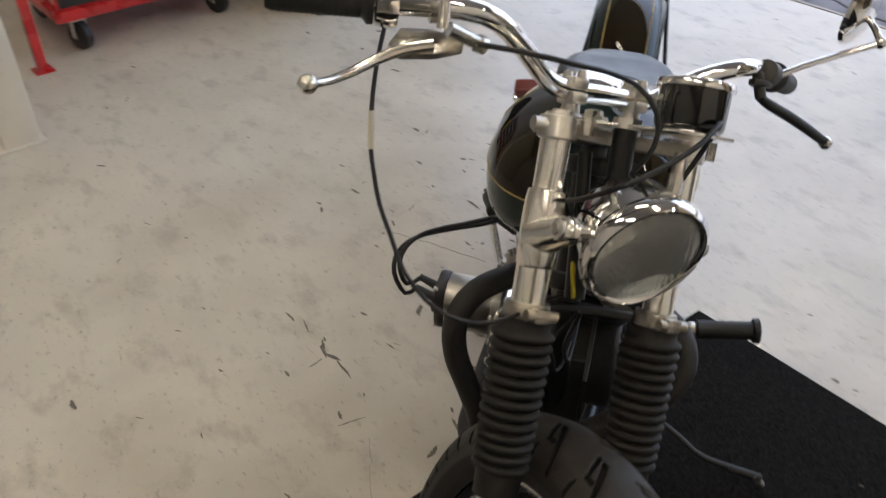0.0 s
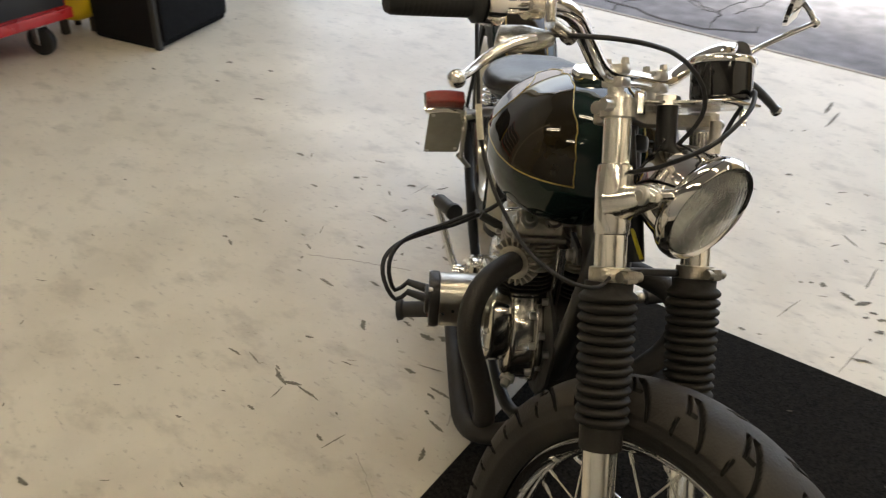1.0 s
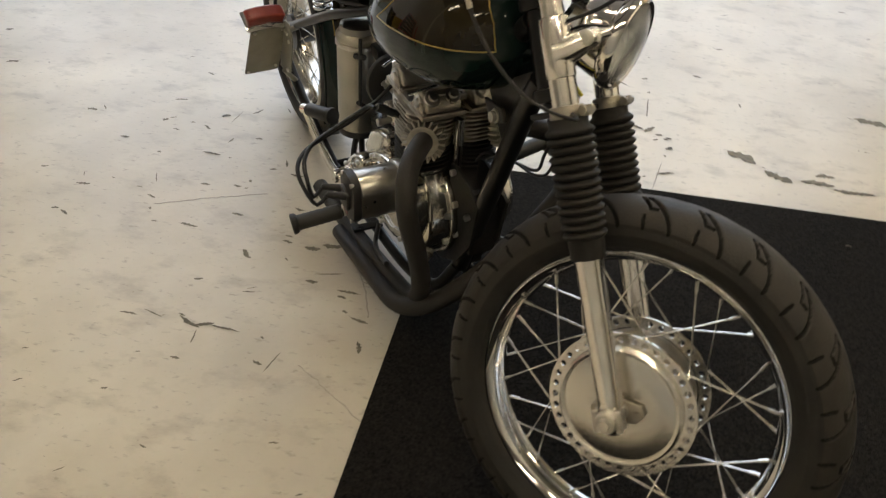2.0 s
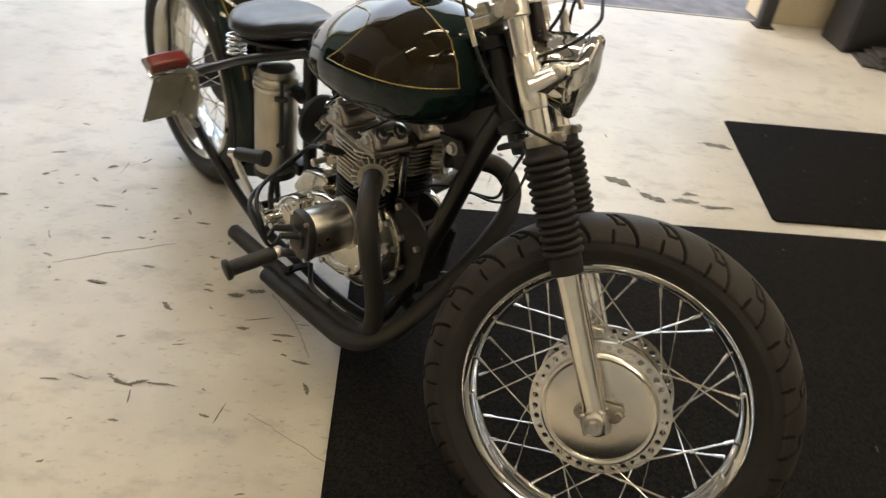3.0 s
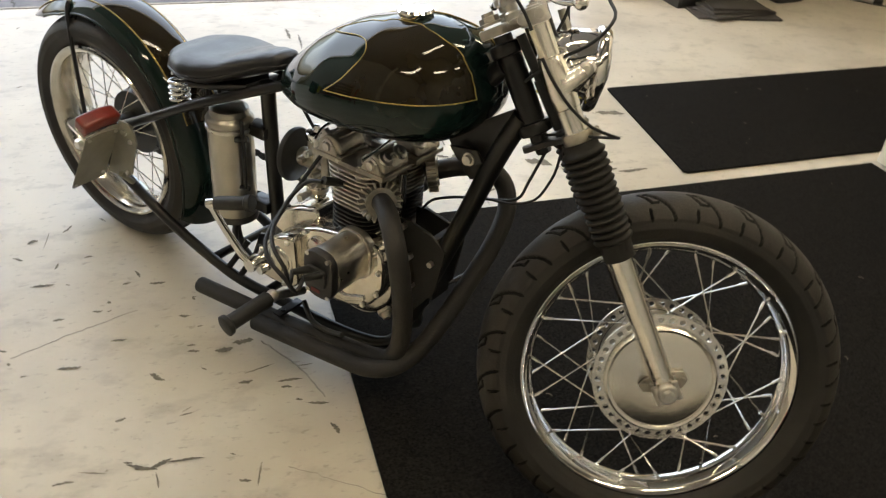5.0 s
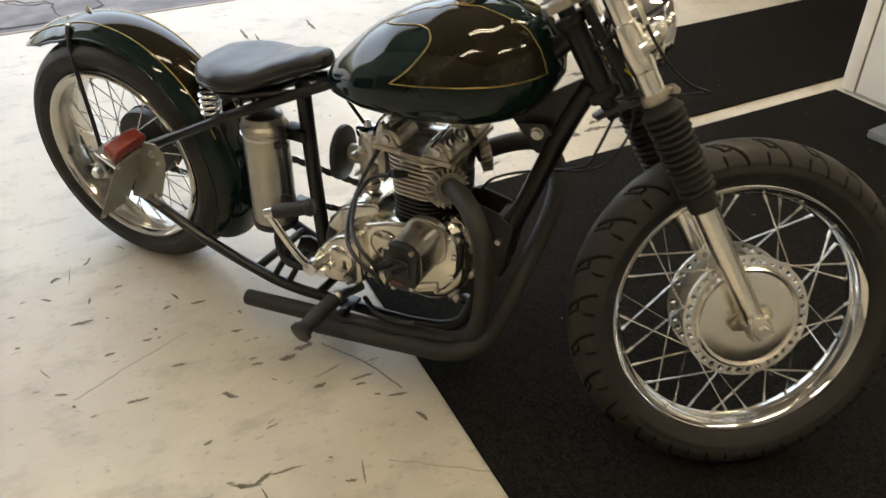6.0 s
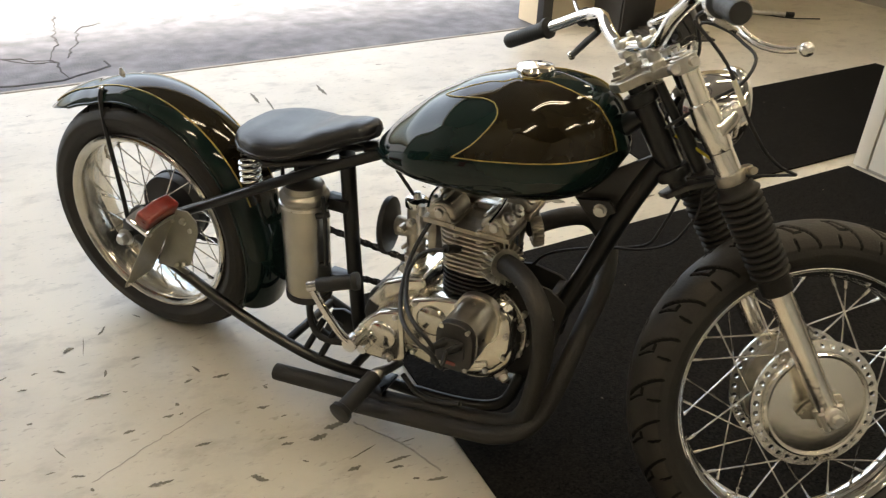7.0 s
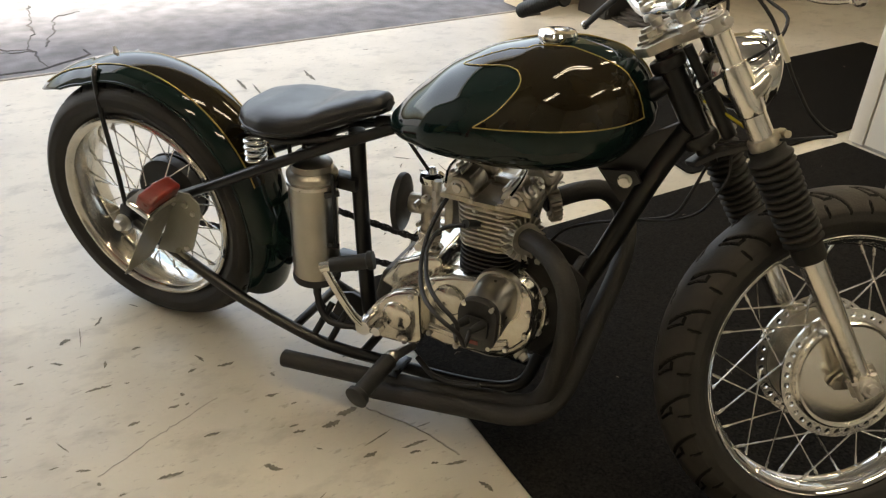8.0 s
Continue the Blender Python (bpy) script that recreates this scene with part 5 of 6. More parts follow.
# carburettor and its round air filter
carb = part("carburettor", joined(rod((0.700, -0.045, 0.492), (0.800, -0.045, 0.505), 0.021, 24), rod((0.742, -0.045, 0.440), (0.742, -0.045, 0.552), 0.020, 24), rod((0.742, -0.045, 0.425), (0.742, -0.045, 0.445), 0.024, 24), rod((0.742, -0.045, 0.548), (0.742, -0.045, 0.562), 0.022, 8),
     block(0.788, 0.798, -0.075, -0.015, 0.480, 0.525, 0.003), rod((0.725, -0.066, 0.500), (0.725, -0.078, 0.500), 0.006, 8), rod((0.755, -0.064, 0.470), (0.755, -0.078, 0.470), 0.006, 8)), CAST, bike, "cast carburettor body")
part("air_filter", moved(lathe([(0.0, 0.0), (0.050, 0.001), (0.058, 0.004), (0.060, 0.010), (0.058, 0.016), (0.050, 0.019), (0.024, 0.024)], 40), axis((0.668, -0.048, 0.488), (0.80, -0.026, 0.494))), CABLE, carb, "round black air filter")

part("float_bowl", moved(lathe([(0.0, 0.0), (0.006, 0.0), (0.008, 0.008), (0.021, 0.011), (0.023, 0.016), (0.023, 0.034), (0.025, 0.035), (0.025, 0.040), (0.0, 0.042)], 28), Matrix.Translation((0.742, -0.045, 0.402))), POLISHED, carb, "bright float bowl")
part("carb_top", moved(lathe([(0.0235, 0.0), (0.0245, 0.002), (0.0245, 0.014), (0.021, 0.017), (0.010, 0.018), (0.006, 0.030), (0.0, 0.031)], 24), Matrix.Translation((0.742, -0.045, 0.548))), CHROME, carb, "knurled chrome carburettor top")
for x, z, ln, r in ((0.722, 0.505, 0.014, 0.0065), (0.760, 0.478, 0.016, 0.0060), (0.742, 0.522, 0.012, 0.0080), (0.728, 0.462, 0.010, 0.0045), (0.772, 0.512, 0.012, 0.0050), (0.752, 0.447, 0.012, 0.0050)):
    part("carb_screw", joined(rod((x, -0.060, z), (x, -0.066 - ln, z), r, 10), rod((x, -0.066 - ln, z), (x, -0.070 - ln, z), r * 0.6, 8)), STEEL, carb)
part("choke_tower", joined(rod((0.762, -0.068, 0.500), (0.766, -0.070, 0.566), 0.0075, 14), rod((0.763, -0.068, 0.530), (0.764, -0.069, 0.546), 0.0105, 6)), STEEL, carb, "plated cable adjuster")
part("fuel_union", joined(rod((0.742, -0.066, 0.428), (0.742, -0.092, 0.426), 0.0070, 12), rod((0.742, -0.092, 0.426), (0.742, -0.100, 0.426), 0.0095, 6)), STEEL, carb, "fuel pipe union")
part("inlet_flange", side([(0.788, 0.470), (0.800, 0.464), (0.806, 0.500), (0.804, 0.540), (0.794, 0.545), (0.786, 0.520)], -0.082, -0.010, 0.003), CAST, carb, "cast inlet flange")
for y in (-0.074, -0.018):
    part("flange_nut", moved(lathe([(0.0, 0.010), (0.0065, 0.010), (0.0065, 0.0), (0.0, 0.0)], 6), axis((0.788, y, 0.505), (0.0, y, 0.500))), STEEL, carb)

# exhausts
upper = [(0.936, -0.075, 0.496), (0.985, -0.112, 0.509), (1.026, -0.146, 0.507), (1.055, -0.166, 0.484), (1.070, -0.171, 0.448), (1.073, -0.164, 0.397), (1.068, -0.148, 0.341), (1.057, -0.130, 0.267), (1.045, -0.121, 0.205), (1.022, -0.120, 0.159), (0.977, -0.124, 0.139), (0.892, -0.130, 0.127), (0.712, -0.136, 0.099), (0.429, -0.140, 0.064)]
pipe = part("exhaust_pipe", tube(upper, 0.0202, 22), WRAP, bike, "matt black exhaust pipe along the lower frame")
part("pipe_mouth", rod((0.4285, -0.140, 0.0639), (0.4275, -0.140, 0.0638), 0.018, 20), CHIP, pipe, "rusty open pipe end")
lower_pipe = [(0.936, 0.075, 0.496), (0.990, 0.124, 0.512), (1.035, 0.172, 0.505), (1.070, 0.186, 0.472), (1.094, 0.166, 0.432), (1.102, 0.126, 0.388), (1.097, 0.090, 0.340), (1.087, 0.052, 0.290), (1.082, 0.006, 0.248), (1.077, -0.045, 0.212), (1.067, -0.094, 0.180), (1.042, -0.135, 0.155), (0.991, -0.155, 0.135), (0.920, -0.159, 0.123), (0.811, -0.161, 0.106), (0.654, -0.162, 0.081)]
pipe2 = part("exhaust_pipe", tube(lower_pipe, 0.0202, 22), WRAP, bike, "matt black exhaust pipe crossing the front of the engine")
part("pipe_mouth", rod((0.6535, -0.162, 0.0809), (0.6525, -0.162, 0.0808), 0.018, 20), CHIP, pipe2)
part("pipe_bracket", joined(block(0.700, 0.722, -0.150, -0.075, 0.121, 0.127, 0.001), rod((0.711, -0.130, 0.106), (0.711, -0.130, 0.131), 0.006, 8)), BLACK, bike)

# foot pegs, kick starter, pedals
def peg(sy, base, end, label):
    a, b = Vector(base), Vector(end)
    ln = (b - a).length
    prof = [(0.0, 0.0), (0.013, 0.0), (0.0135, 0.010), (0.0185, 0.012)]
    for i in range(6):
        z = 0.014 + (ln - 0.030) * i / 6
        prof += [(0.0185, z), (0.0178, z + 0.004)]
    prof += [(0.0185, ln - 0.016), (0.024, ln - 0.012), (0.025, ln - 0.002), (0.021, ln), (0.0, ln)]
    p = part("foot_peg", moved(lathe(prof, 24), axis(a, b)), GRIP, bike, label)
    part("peg_mount", joined(rod((a.x, sy * 0.075, a.z - 0.035), a + (b - a) * 0.02, 0.011, 12), moved(ball(0.015), Matrix.Translation(a))), STEEL, p)
    return p


peg(-1, (0.722, -0.170, 0.196), (0.708, -0.296, 0.176), "black rubber foot peg")
peg(1, (0.742, 0.232, 0.264), (0.727, 0.358, 0.279), "black rubber foot peg on the stand side")
kick = part("kick_lever", joined(tube([(0.654, -0.165, 0.252), (0.640, -0.178, 0.275), (0.617, -0.200, 0.340), (0.604, -0.214, 0.386), (0.600, -0.218, 0.400)], lambda t: 0.0095 - 0.002 * t, 14), moved(lathe([(0.0, -0.014), (0.017, -0.014), (0.018, 0.0), (0.017, 0.014), (0.0, 0.014)], 20), axis((0.656, -0.162, 0.250), (0.656, -1, 0.250))),
     rod((0.592, -0.221, 0.403), (0.612, -0.212, 0.409), 0.011, 14), rod((0.683, -0.150, 0.246), (0.683, -0.170, 0.246), 0.011, 8)), CHROME, bike, "chrome kick-start lever")
part("kick_rubber", moved(lathe([(0.0, 0.0), (0.014, 0.0), (0.0155, 0.006), (0.0155, 0.072), (0.019, 0.076), (0.018, 0.086), (0.0, 0.088)], 20), axis((0.610, -0.213, 0.408), (0.700, -0.178, 0.430))), GRIP, kick, "black rubber kick pedal")
part("brake_pedal", joined(tube([(0.745, -0.095, 0.150), (0.800, -0.125, 0.140), (0.860, -0.135, 0.150), (0.905, -0.140, 0.168)], 0.006, 10)), SATIN, bike, "black foot pedal")
# side stand on the far side
stand = part("side_stand", joined(tube([(0.760, 0.090, 0.120), (0.800, 0.150, 0.098), (0.850, 0.250, 0.070), (0.872, 0.300, 0.052), (0.880, 0.400, 0.040)], 0.0060, 12)), SATIN, bike, "worn black side stand prop")
part("stand_foot", rod((0.8785, 0.350, 0.044), (0.8805, 0.415, 0.036), 0.0085, 14), GRIP, stand, "black rubber stand foot")
part("stand_heel", rod((0.880, 0.400, 0.040), (0.882, 0.420, 0.019), 0.008, 10), STEEL, stand)

# tail lamp with its side plate
tail = part("plate_bracket", joined(side([(0.096, 0.262), (0.160, 0.266), (0.200, 0.288), (0.236, 0.385), (0.234, 0.412), (0.212, 0.432), (0.178, 0.430)], -0.142, -0.138, 0.001), rod((0.200, -0.150, 0.405), (0.190, -0.112, 0.412), 0.007, 10), rod((0.165, -0.150, 0.282), (0.160, -0.112, 0.236), 0.007, 10)), PLATE, bike, "bare metal side bracket")
PX_ = Vector((-0.09, 1.0, 0.0)).normalized()
PY_ = Vector((0.49, 0.0, 0.872))
PY_ = (PY_ - PX_ * PY_.dot(PX_)).normalized()
PZ_ = PX_.cross(PY_)
PL = Matrix(((PX_.x, PY_.x, PZ_.x, 0.132), (PX_.y, PY_.y, PZ_.y, -0.189), (PX_.z, PY_.z, PZ_.z, 0.332), (0, 0, 0, 1)))
part("number_plate", moved(solid(rounded(0.098, 0.204, 0.008), -0.001, 0.001, 0.0004, 1), PL), PLATE, tail, "blank bare metal plate")
for dx, dz in ((-0.038, 0.080), (0.038, 0.080), (-0.040, -0.092), (0.038, -0.080)):
    part("plate_bolt", moved(rod((dx, dz, -0.004), (dx, dz, 0.005), 0.0045, 8), PL), STEEL, tail)
for x, z in ((0.200, 0.402), (0.216, 0.385), (0.186, 0.290)):
    part("bracket_bolt", moved(lathe([(0.0, 0.006), (0.005, 0.005), (0.006, 0.002), (0.006, 0.0), (0.0, 0.0)], 10), axis((x, -0.1425, z), (x, -1, z))), STEEL, tail)
TL = PL @ Matrix.Translation((-0.010, -0.036, 0.0))
lens = arc(0, 0, 0.180, 73, 107, 14) + arc(0, 0, 0.148, 109, 71, 14)
part("tail_lens", moved(solid(lens, -0.036, 0.002, 0.009, 4), TL), RED_LENS, tail, "red arched tail lamp lens")
part("tail_trim", moved(joined(solid(arc(0, 0, 0.150, 69, 111, 14) + arc(0, 0, 0.134, 111, 69, 14), -0.052, 0.006, 0.003, 2), tube([(x, z, 0.004) for x, z in arc(0, 0, 0.151, 70, 110, 14)], 0.0025, 8, straight=True)), TL), CHROME, tail, "chrome tail lamp trim")

# cables
def cable(pts, r, label="", mat=CABLE, name="cable"):
    return part(name, tube(pts, r, 10, step=0.012), mat, bike, label, angle=60)


def fk(x, y, z):
    return FORK @ Vector((x, y, z))


cable([(1.243, -0.132, 1.021), (1.256, -0.108, 1.026), (1.268, -0.075, 1.030), (1.268, -0.042, 1.027), (1.252, -0.012, 1.016), (1.225, 0.014, 1.000), (1.196, 0.044, 0.976), (1.198, 0.068, 0.950), (1.207, 0.072, 0.915), (1.200, 0.050, 0.865), (1.180, 0.020, 0.800)], 0.0029, "black brake cable looping over the lamp")
cable([fk(0.122, 0.041, -0.045), (1.180, 0.125, 0.905), (1.192, 0.134, 0.945), (1.239, 0.115, 0.944), (1.272, 0.087, 0.934), (1.300, 0.052, 0.922), (1.290, 0.010, 0.890), (1.240, -0.010, 0.850), (1.190, -0.010, 0.800)], 0.0029, "black speedometer cable")
cable([(1.233, -0.216, 1.030), (1.264, -0.215, 1.003), (1.287, -0.213, 0.979), (1.302, -0.2110, 0.955), (1.318, -0.207, 0.927), (1.330, -0.200, 0.904), (1.345, -0.190, 0.880), (1.360, -0.174, 0.855), (1.385, -0.150, 0.828), (1.405, -0.112, 0.808), (1.396, -0.075, 0.790), (1.350, -0.045, 0.765), (1.290, -0.020, 0.740), (1.240, 0.000, 0.715)], 0.0024, "black cable hanging in a loop from the grip")
cable([(1.299, -0.2115, 0.960), (1.309, -0.2095, 0.943), (1.318, -0.207, 0.927)], 0.0036, "cream cable sleeve", WHITE_PLASTIC, "cable_sleeve")
cable([MAG @ Vector((-0.026, 0.018, 0.145)), (0.915, -0.300, 0.395), (0.918, -0.312, 0.440), (0.890, -0.308, 0.460), (0.860, -0.288, 0.470), (0.835, -0.256, 0.474), (0.815, -0.218, 0.478), (0.800, -0.182, 0.486), (0.805, -0.150, 0.505), (0.832, -0.152, 0.525), (0.858, -0.152, 0.533)], 0.0042, "black ignition lead", name="ignition_lead")
cable([MAG @ Vector((0.004, 0.018, 0.145)), (0.930, -0.298, 0.385), (0.925, -0.320, 0.425), (0.890, -0.322, 0.448), (0.850, -0.295, 0.458), (0.815, -0.240, 0.462), (0.790, -0.180, 0.470), (0.780, -0.120, 0.500), (0.800, -0.070, 0.560), (0.820, 0.000, 0.600), (0.840, 0.100, 0.580), (0.856, 0.170, 0.537)], 0.0042, "black ignition lead", name="ignition_lead")
cable([(0.975, 0.020, 0.445), (1.000, 0.020, 0.478), (1.055, 0.020, 0.508), (1.125, 0.020, 0.532), (1.192, 0.018, 0.560), (1.216, 0.012, 0.612), fk(0.03, 0.01, -0.21)], 0.0029, "black cable behind the fork")
cable([(1.130, 0.016, 0.536), (1.190, 0.012, 0.552), (1.236, 0.006, 0.582), (1.258, 0.002, 0.622), (1.272, -0.002, 0.665), fk(0.055, -0.010, -0.205)], 0.0025, "thin black cable behind the fork")
cable([fk(0.075, -0.035, -0.185), fk(0.055, -0.03, -0.15), fk(0.035, -0.018, -0.115)], 0.0028, "yellow wire by the lamp", YELLOW_WIRE, "wire")
cable([(0.665, -0.045, 0.655), (0.70, -0.05, 0.615), (0.73, -0.05, 0.58), (0.742, -0.045, 0.560)], 0.0036, "", CABLE)

# ---------------------------------------------------------------- chips and scuffs in the floor paint: x, y, length, width, turn
CHIPS_A = [(0.75, -0.56, 0.065, 0.013, 30), (0.77, -0.53, 0.048, 0.012, 74), (0.8, -0.49, 0.074, 0.008, 49), (0.8, -0.56, 0.041, 0.005, -31), (0.72, -0.57, 0.019, 0.006, 41), (0.93, -0.45, 0.025, 0.01, 33), (0.94, -0.42, 0.063, 0.004, -51), (0.97, -0.23, 0.038, 0.013, -18), (0.89, -0.2, 0.048, 0.011, 42), (0.85, -0.22, 0.016, 0.009, 40), (0.56, -0.38, 0.042, 0.016, 12), (0.6, -0.22, 0.043, 0.019, 54), (0.61, -0.17, 0.05, 0.022, 54), (0.55, -0.27, 0.028, 0.011, 48), (0.53, -0.26, 0.022, 0.006, 53), (0.39, -0.49, 0.053, 0.011, 52), (0.34, -0.57, 0.014, 0.006, 48), (0.28, -0.57, 0.011, 0.009, -27)]
CHIPS_B = [(0.7, -0.41, 0.031, 0.005, 66), (0.69, -0.4, 0.025, 0.003, 85), (0.61, -0.51, 0.022, 0.009, 65), (0.39, -0.36, 0.037, 0.01, 53), (0.43, -0.2, 0.031, 0.01, 45), (0.49, -0.2, 0.015, 0.006, 51), (0.39, -0.14, 0.015, 0.009, -12), (0.27, -0.16, 0.04, 0.012, 51), (0.2, -0.17, 0.035, 0.009, -14), (0.07, -0.36, 0.059, 0.011, 55), (0.22, -0.41, 0.027, 0.011, 62), (-0.13, -0.27, 0.03, 0.017, 76), (-0.08, -0.34, 0.033, 0.009, 22), (0.02, -0.29, 0.028, 0.008, -51), (-0.12, -0.17, 0.041, 0.009, -69), (-0.11, -0.24, 0.08, 0.003, -42), (0.25, -0.29, 0.013, 0.011, 0), (0.28, -0.31, 0.011, 0.007, 74)]
CHIPS_C = [(0.26, -0.33, 0.025, 0.01, 54), (0.72, -0.26, 0.032, 0.012, 60), (0.71, -0.21, 0.073, 0.005, 70), (0.79, -0.19, 0.061, 0.009, 51), (0.8, -0.21, 0.025, 0.01, 38), (0.78, -0.13, 0.034, 0.005, 52), (0.67, -0.68, 0.044, 0.007, 55), (0.69, -0.63, 0.053, 0.004, 39), (0.86, -0.42, 0.011, 0.005, 34), (0.8, -0.68, 0.012, 0.004, 63), (0.04, -0.21, 0.022, 0.009, 61), (0.01, -0.5, 0.013, 0.009, 29), (-0.1, -0.43, 0.022, 0.008, 49), (0.1, -0.64, 0.013, 0.004, 42), (0.17, -0.58, 0.019, 0.005, 49), (0.14, -0.53, 0.045, 0.004, -11), (0.1, -0.72, 0.039, 0.013, 64), (-0.31, -0.65, 0.034, 0.016, 50)]
CHIPS_D = [(-0.11, -0.58, 0.029, 0.011, 57), (0.22, -0.78, 0.032, 0.01, 29), (0.19, -0.8, 0.021, 0.009, 66), (0.7, -0.9, 0.014, 0.005, 77), (1.06, -0.71, 0.017, 0.005, 38), (1.06, -1.02, 0.035, 0.013, 55), (0.45, -1.09, 0.013, 0.006, 72), (0.42, -1.23, 0.03, 0.004, 82), (0.88, -0.76, 0.015, 0.007, 78), (0.79, -0.92, 0.019, 0.005, 87), (-0.17, -0.45, 0.02, 0.018, 62), (-0.28, -0.38, 0.041, 0.01, 66), (-1.07, -1.04, 0.03, 0.023, 72), (-0.88, -1.05, 0.024, 0.014, 56), (-0.73, -0.86, 0.043, 0.017, 80), (-1.0, -0.86, 0.028, 0.016, 81), (-0.76, 1.39, 0.19, 0.012, -40), (-0.3, 1.04, 0.029, 0.016, 77)]
CHIPS_E = [(-0.19, 1.18, 0.036, 0.009, -88), (-0.11, 1.1, 0.019, 0.013, 63), (-0.18, 1.26, 0.022, 0.012, 25), (-0.05, 0.91, 0.016, 0.009, -13), (0.1, 1.08, 0.076, 0.009, 15), (0.11, 1.18, 0.026, 0.014, 74), (0.04, 1.15, 0.021, 0.009, 81), (0.13, 1.02, 0.034, 0.007, -70), (0.21, 1.02, 0.018, 0.012, 7), (0.2, 1.13, 0.015, 0.01, -86), (0.29, 1.06, 0.133, 0.006, -39), (0.32, 0.84, 0.012, 0.011, 75), (0.32, 0.87, 0.016, 0.011, 82), (0.33, 0.9, 0.025, 0.022, -39), (0.38, 0.95, 0.047, 0.019, 36), (0.41, 0.98, 0.053, 0.019, -73), (0.45, 0.99, 0.025, 0.013, 57), (0.47, 0.96, 0.017, 0.012, 79)]
CHIPS_F = [(0.48, 1.0, 0.028, 0.02, 75), (0.53, 0.97, 0.028, 0.02, -75), (0.56, 0.93, 0.012, 0.01, -11), (0.53, 0.6, 0.019, 0.014, 71), (0.55, 0.64, 0.014, 0.007, -86), (0.64, 0.87, 0.056, 0.012, 68), (0.63, 0.8, 0.014, 0.007, -90), (0.64, 0.84, 0.155, 0.003, -47), (0.44, 0.76, 0.128, 0.004, -51), (0.68, 0.75, 0.032, 0.006, 56), (0.65, 1.16, 0.1, 0.05, 19), (0.78, 1.19, 0.09, 0.042, 20), (0.85, 1.28, 0.1, 0.03, 56), (0.93, 1.35, 0.12, 0.024, 55), (0.64, 1.74, 0.12, 0.048, 36), (0.83, 1.33, 0.06, 0.024, 60), (-0.68, 1.67, 0.15, 0.022, -37), (-0.87, 1.42, 0.14, 0.02, -34)]
dice = random.Random(7)


def chip(x, y, length, width, turn, z):
    """One ragged flake of missing paint."""
    n = 15
    up, dn = [], []
    for i in range(n):
        f = -1 + 2 * i / (n - 1)
        w = 0.5 * width * (1 - abs(f) ** 2.5 * 0.85)
        c = 0.10 * width * math.sin(3.1 * f + x * 40) + 0.12 * width * dice.uniform(-1, 1) * (1 - abs(f))
        up.append((0.5 * length * f, c + w * dice.uniform(0.40, 1.10)))
        dn.append((0.5 * length * f, c - w * dice.uniform(0.40, 1.10)))
    ring = up + dn[::-1]
    q = radians(turn)
    vs = [(x + a * math.cos(q) - b * math.sin(q), y + a * math.sin(q) + b * math.cos(q), z) for a, b in ring]
    return vs, [(i, i + 1, 2 * n - 2 - i, 2 * n - 1 - i) for i in range(n - 1)]


for k, row in enumerate(CHIPS_A + CHIPS_B + CHIPS_C + CHIPS_D + CHIPS_E + CHIPS_F):
    ob = part("paint_chip", chip(*row, 0.0012 + 0.0002 * (k % 4)), CHIP, floor, "dark bare patch where floor paint has chipped" if k == 0 else "")
    ob.matrix_parent_inverse = ROOM.inverted()
spots = []
for k in range(280):
    rx, ry = dice.uniform(-2.6, 2.6), dice.uniform(-3.2, 1.9)
    if rx > 0.40 and ry < -0.10 or rx > 1.8 and ry < 0.72:
        continue
    p = ROOM @ Vector((rx, ry, 0))
    ln = dice.choice((0.008, 0.012, 0.015, 0.022, 0.03))
    spots.append(chip(p.x, p.y, ln, ln * dice.uniform(0.15, 0.5), dice.gauss(50, 40), 0.0009 + 0.0001 * (k % 5)))
ob = part("paint_speck", joined(*spots), CHIP, floor)
ob.matrix_parent_inverse = ROOM.inverted()
tagged(ob, "small dark specks and scuffs in the floor paint", kind="stuff")
lines = []
for path, thick in ((((0.264, -0.556), (0.289, -0.418), (0.325, -0.261)), 0.0012), (((0.640, -0.139), (0.780, -0.146), (0.886, -0.175)), 0.0022), (((0.968, -0.369), (1.074, -0.330), (1.170, -0.297)), 0.0012)):
    path = smooth_line([(x, y, 0.0) for x, y in path], 0.012)
    lines.append(tube([q + Vector((dice.gauss(0, 0.0012), dice.gauss(0, 0.0012), 0)) for q in path], thick, 4, straight=True))
ob = part("hairline_scratch", joined(*lines), SCUFF, floor)
ob.matrix_parent_inverse = ROOM.inverted()
tagged(ob, "fine grey hairline scratches in the floor paint", kind="stuff")
cracks = []
for k in range(15):
    p = Vector((dice.uniform(-6, 6), dice.uniform(2.2, 9), -0.0125))
    a = dice.uniform(0, 6.28)
    pts = [p.copy()]
    for i in range(22):
        a += dice.gauss(0, 0.55)
        p = p + Vector((math.cos(a), math.sin(a), 0)) * 0.09
        p.y = max(p.y, 2.12)
        pts.append(p.copy())
    cracks.append(tube(pts, dice.uniform(0.003, 0.007), 4, straight=True))
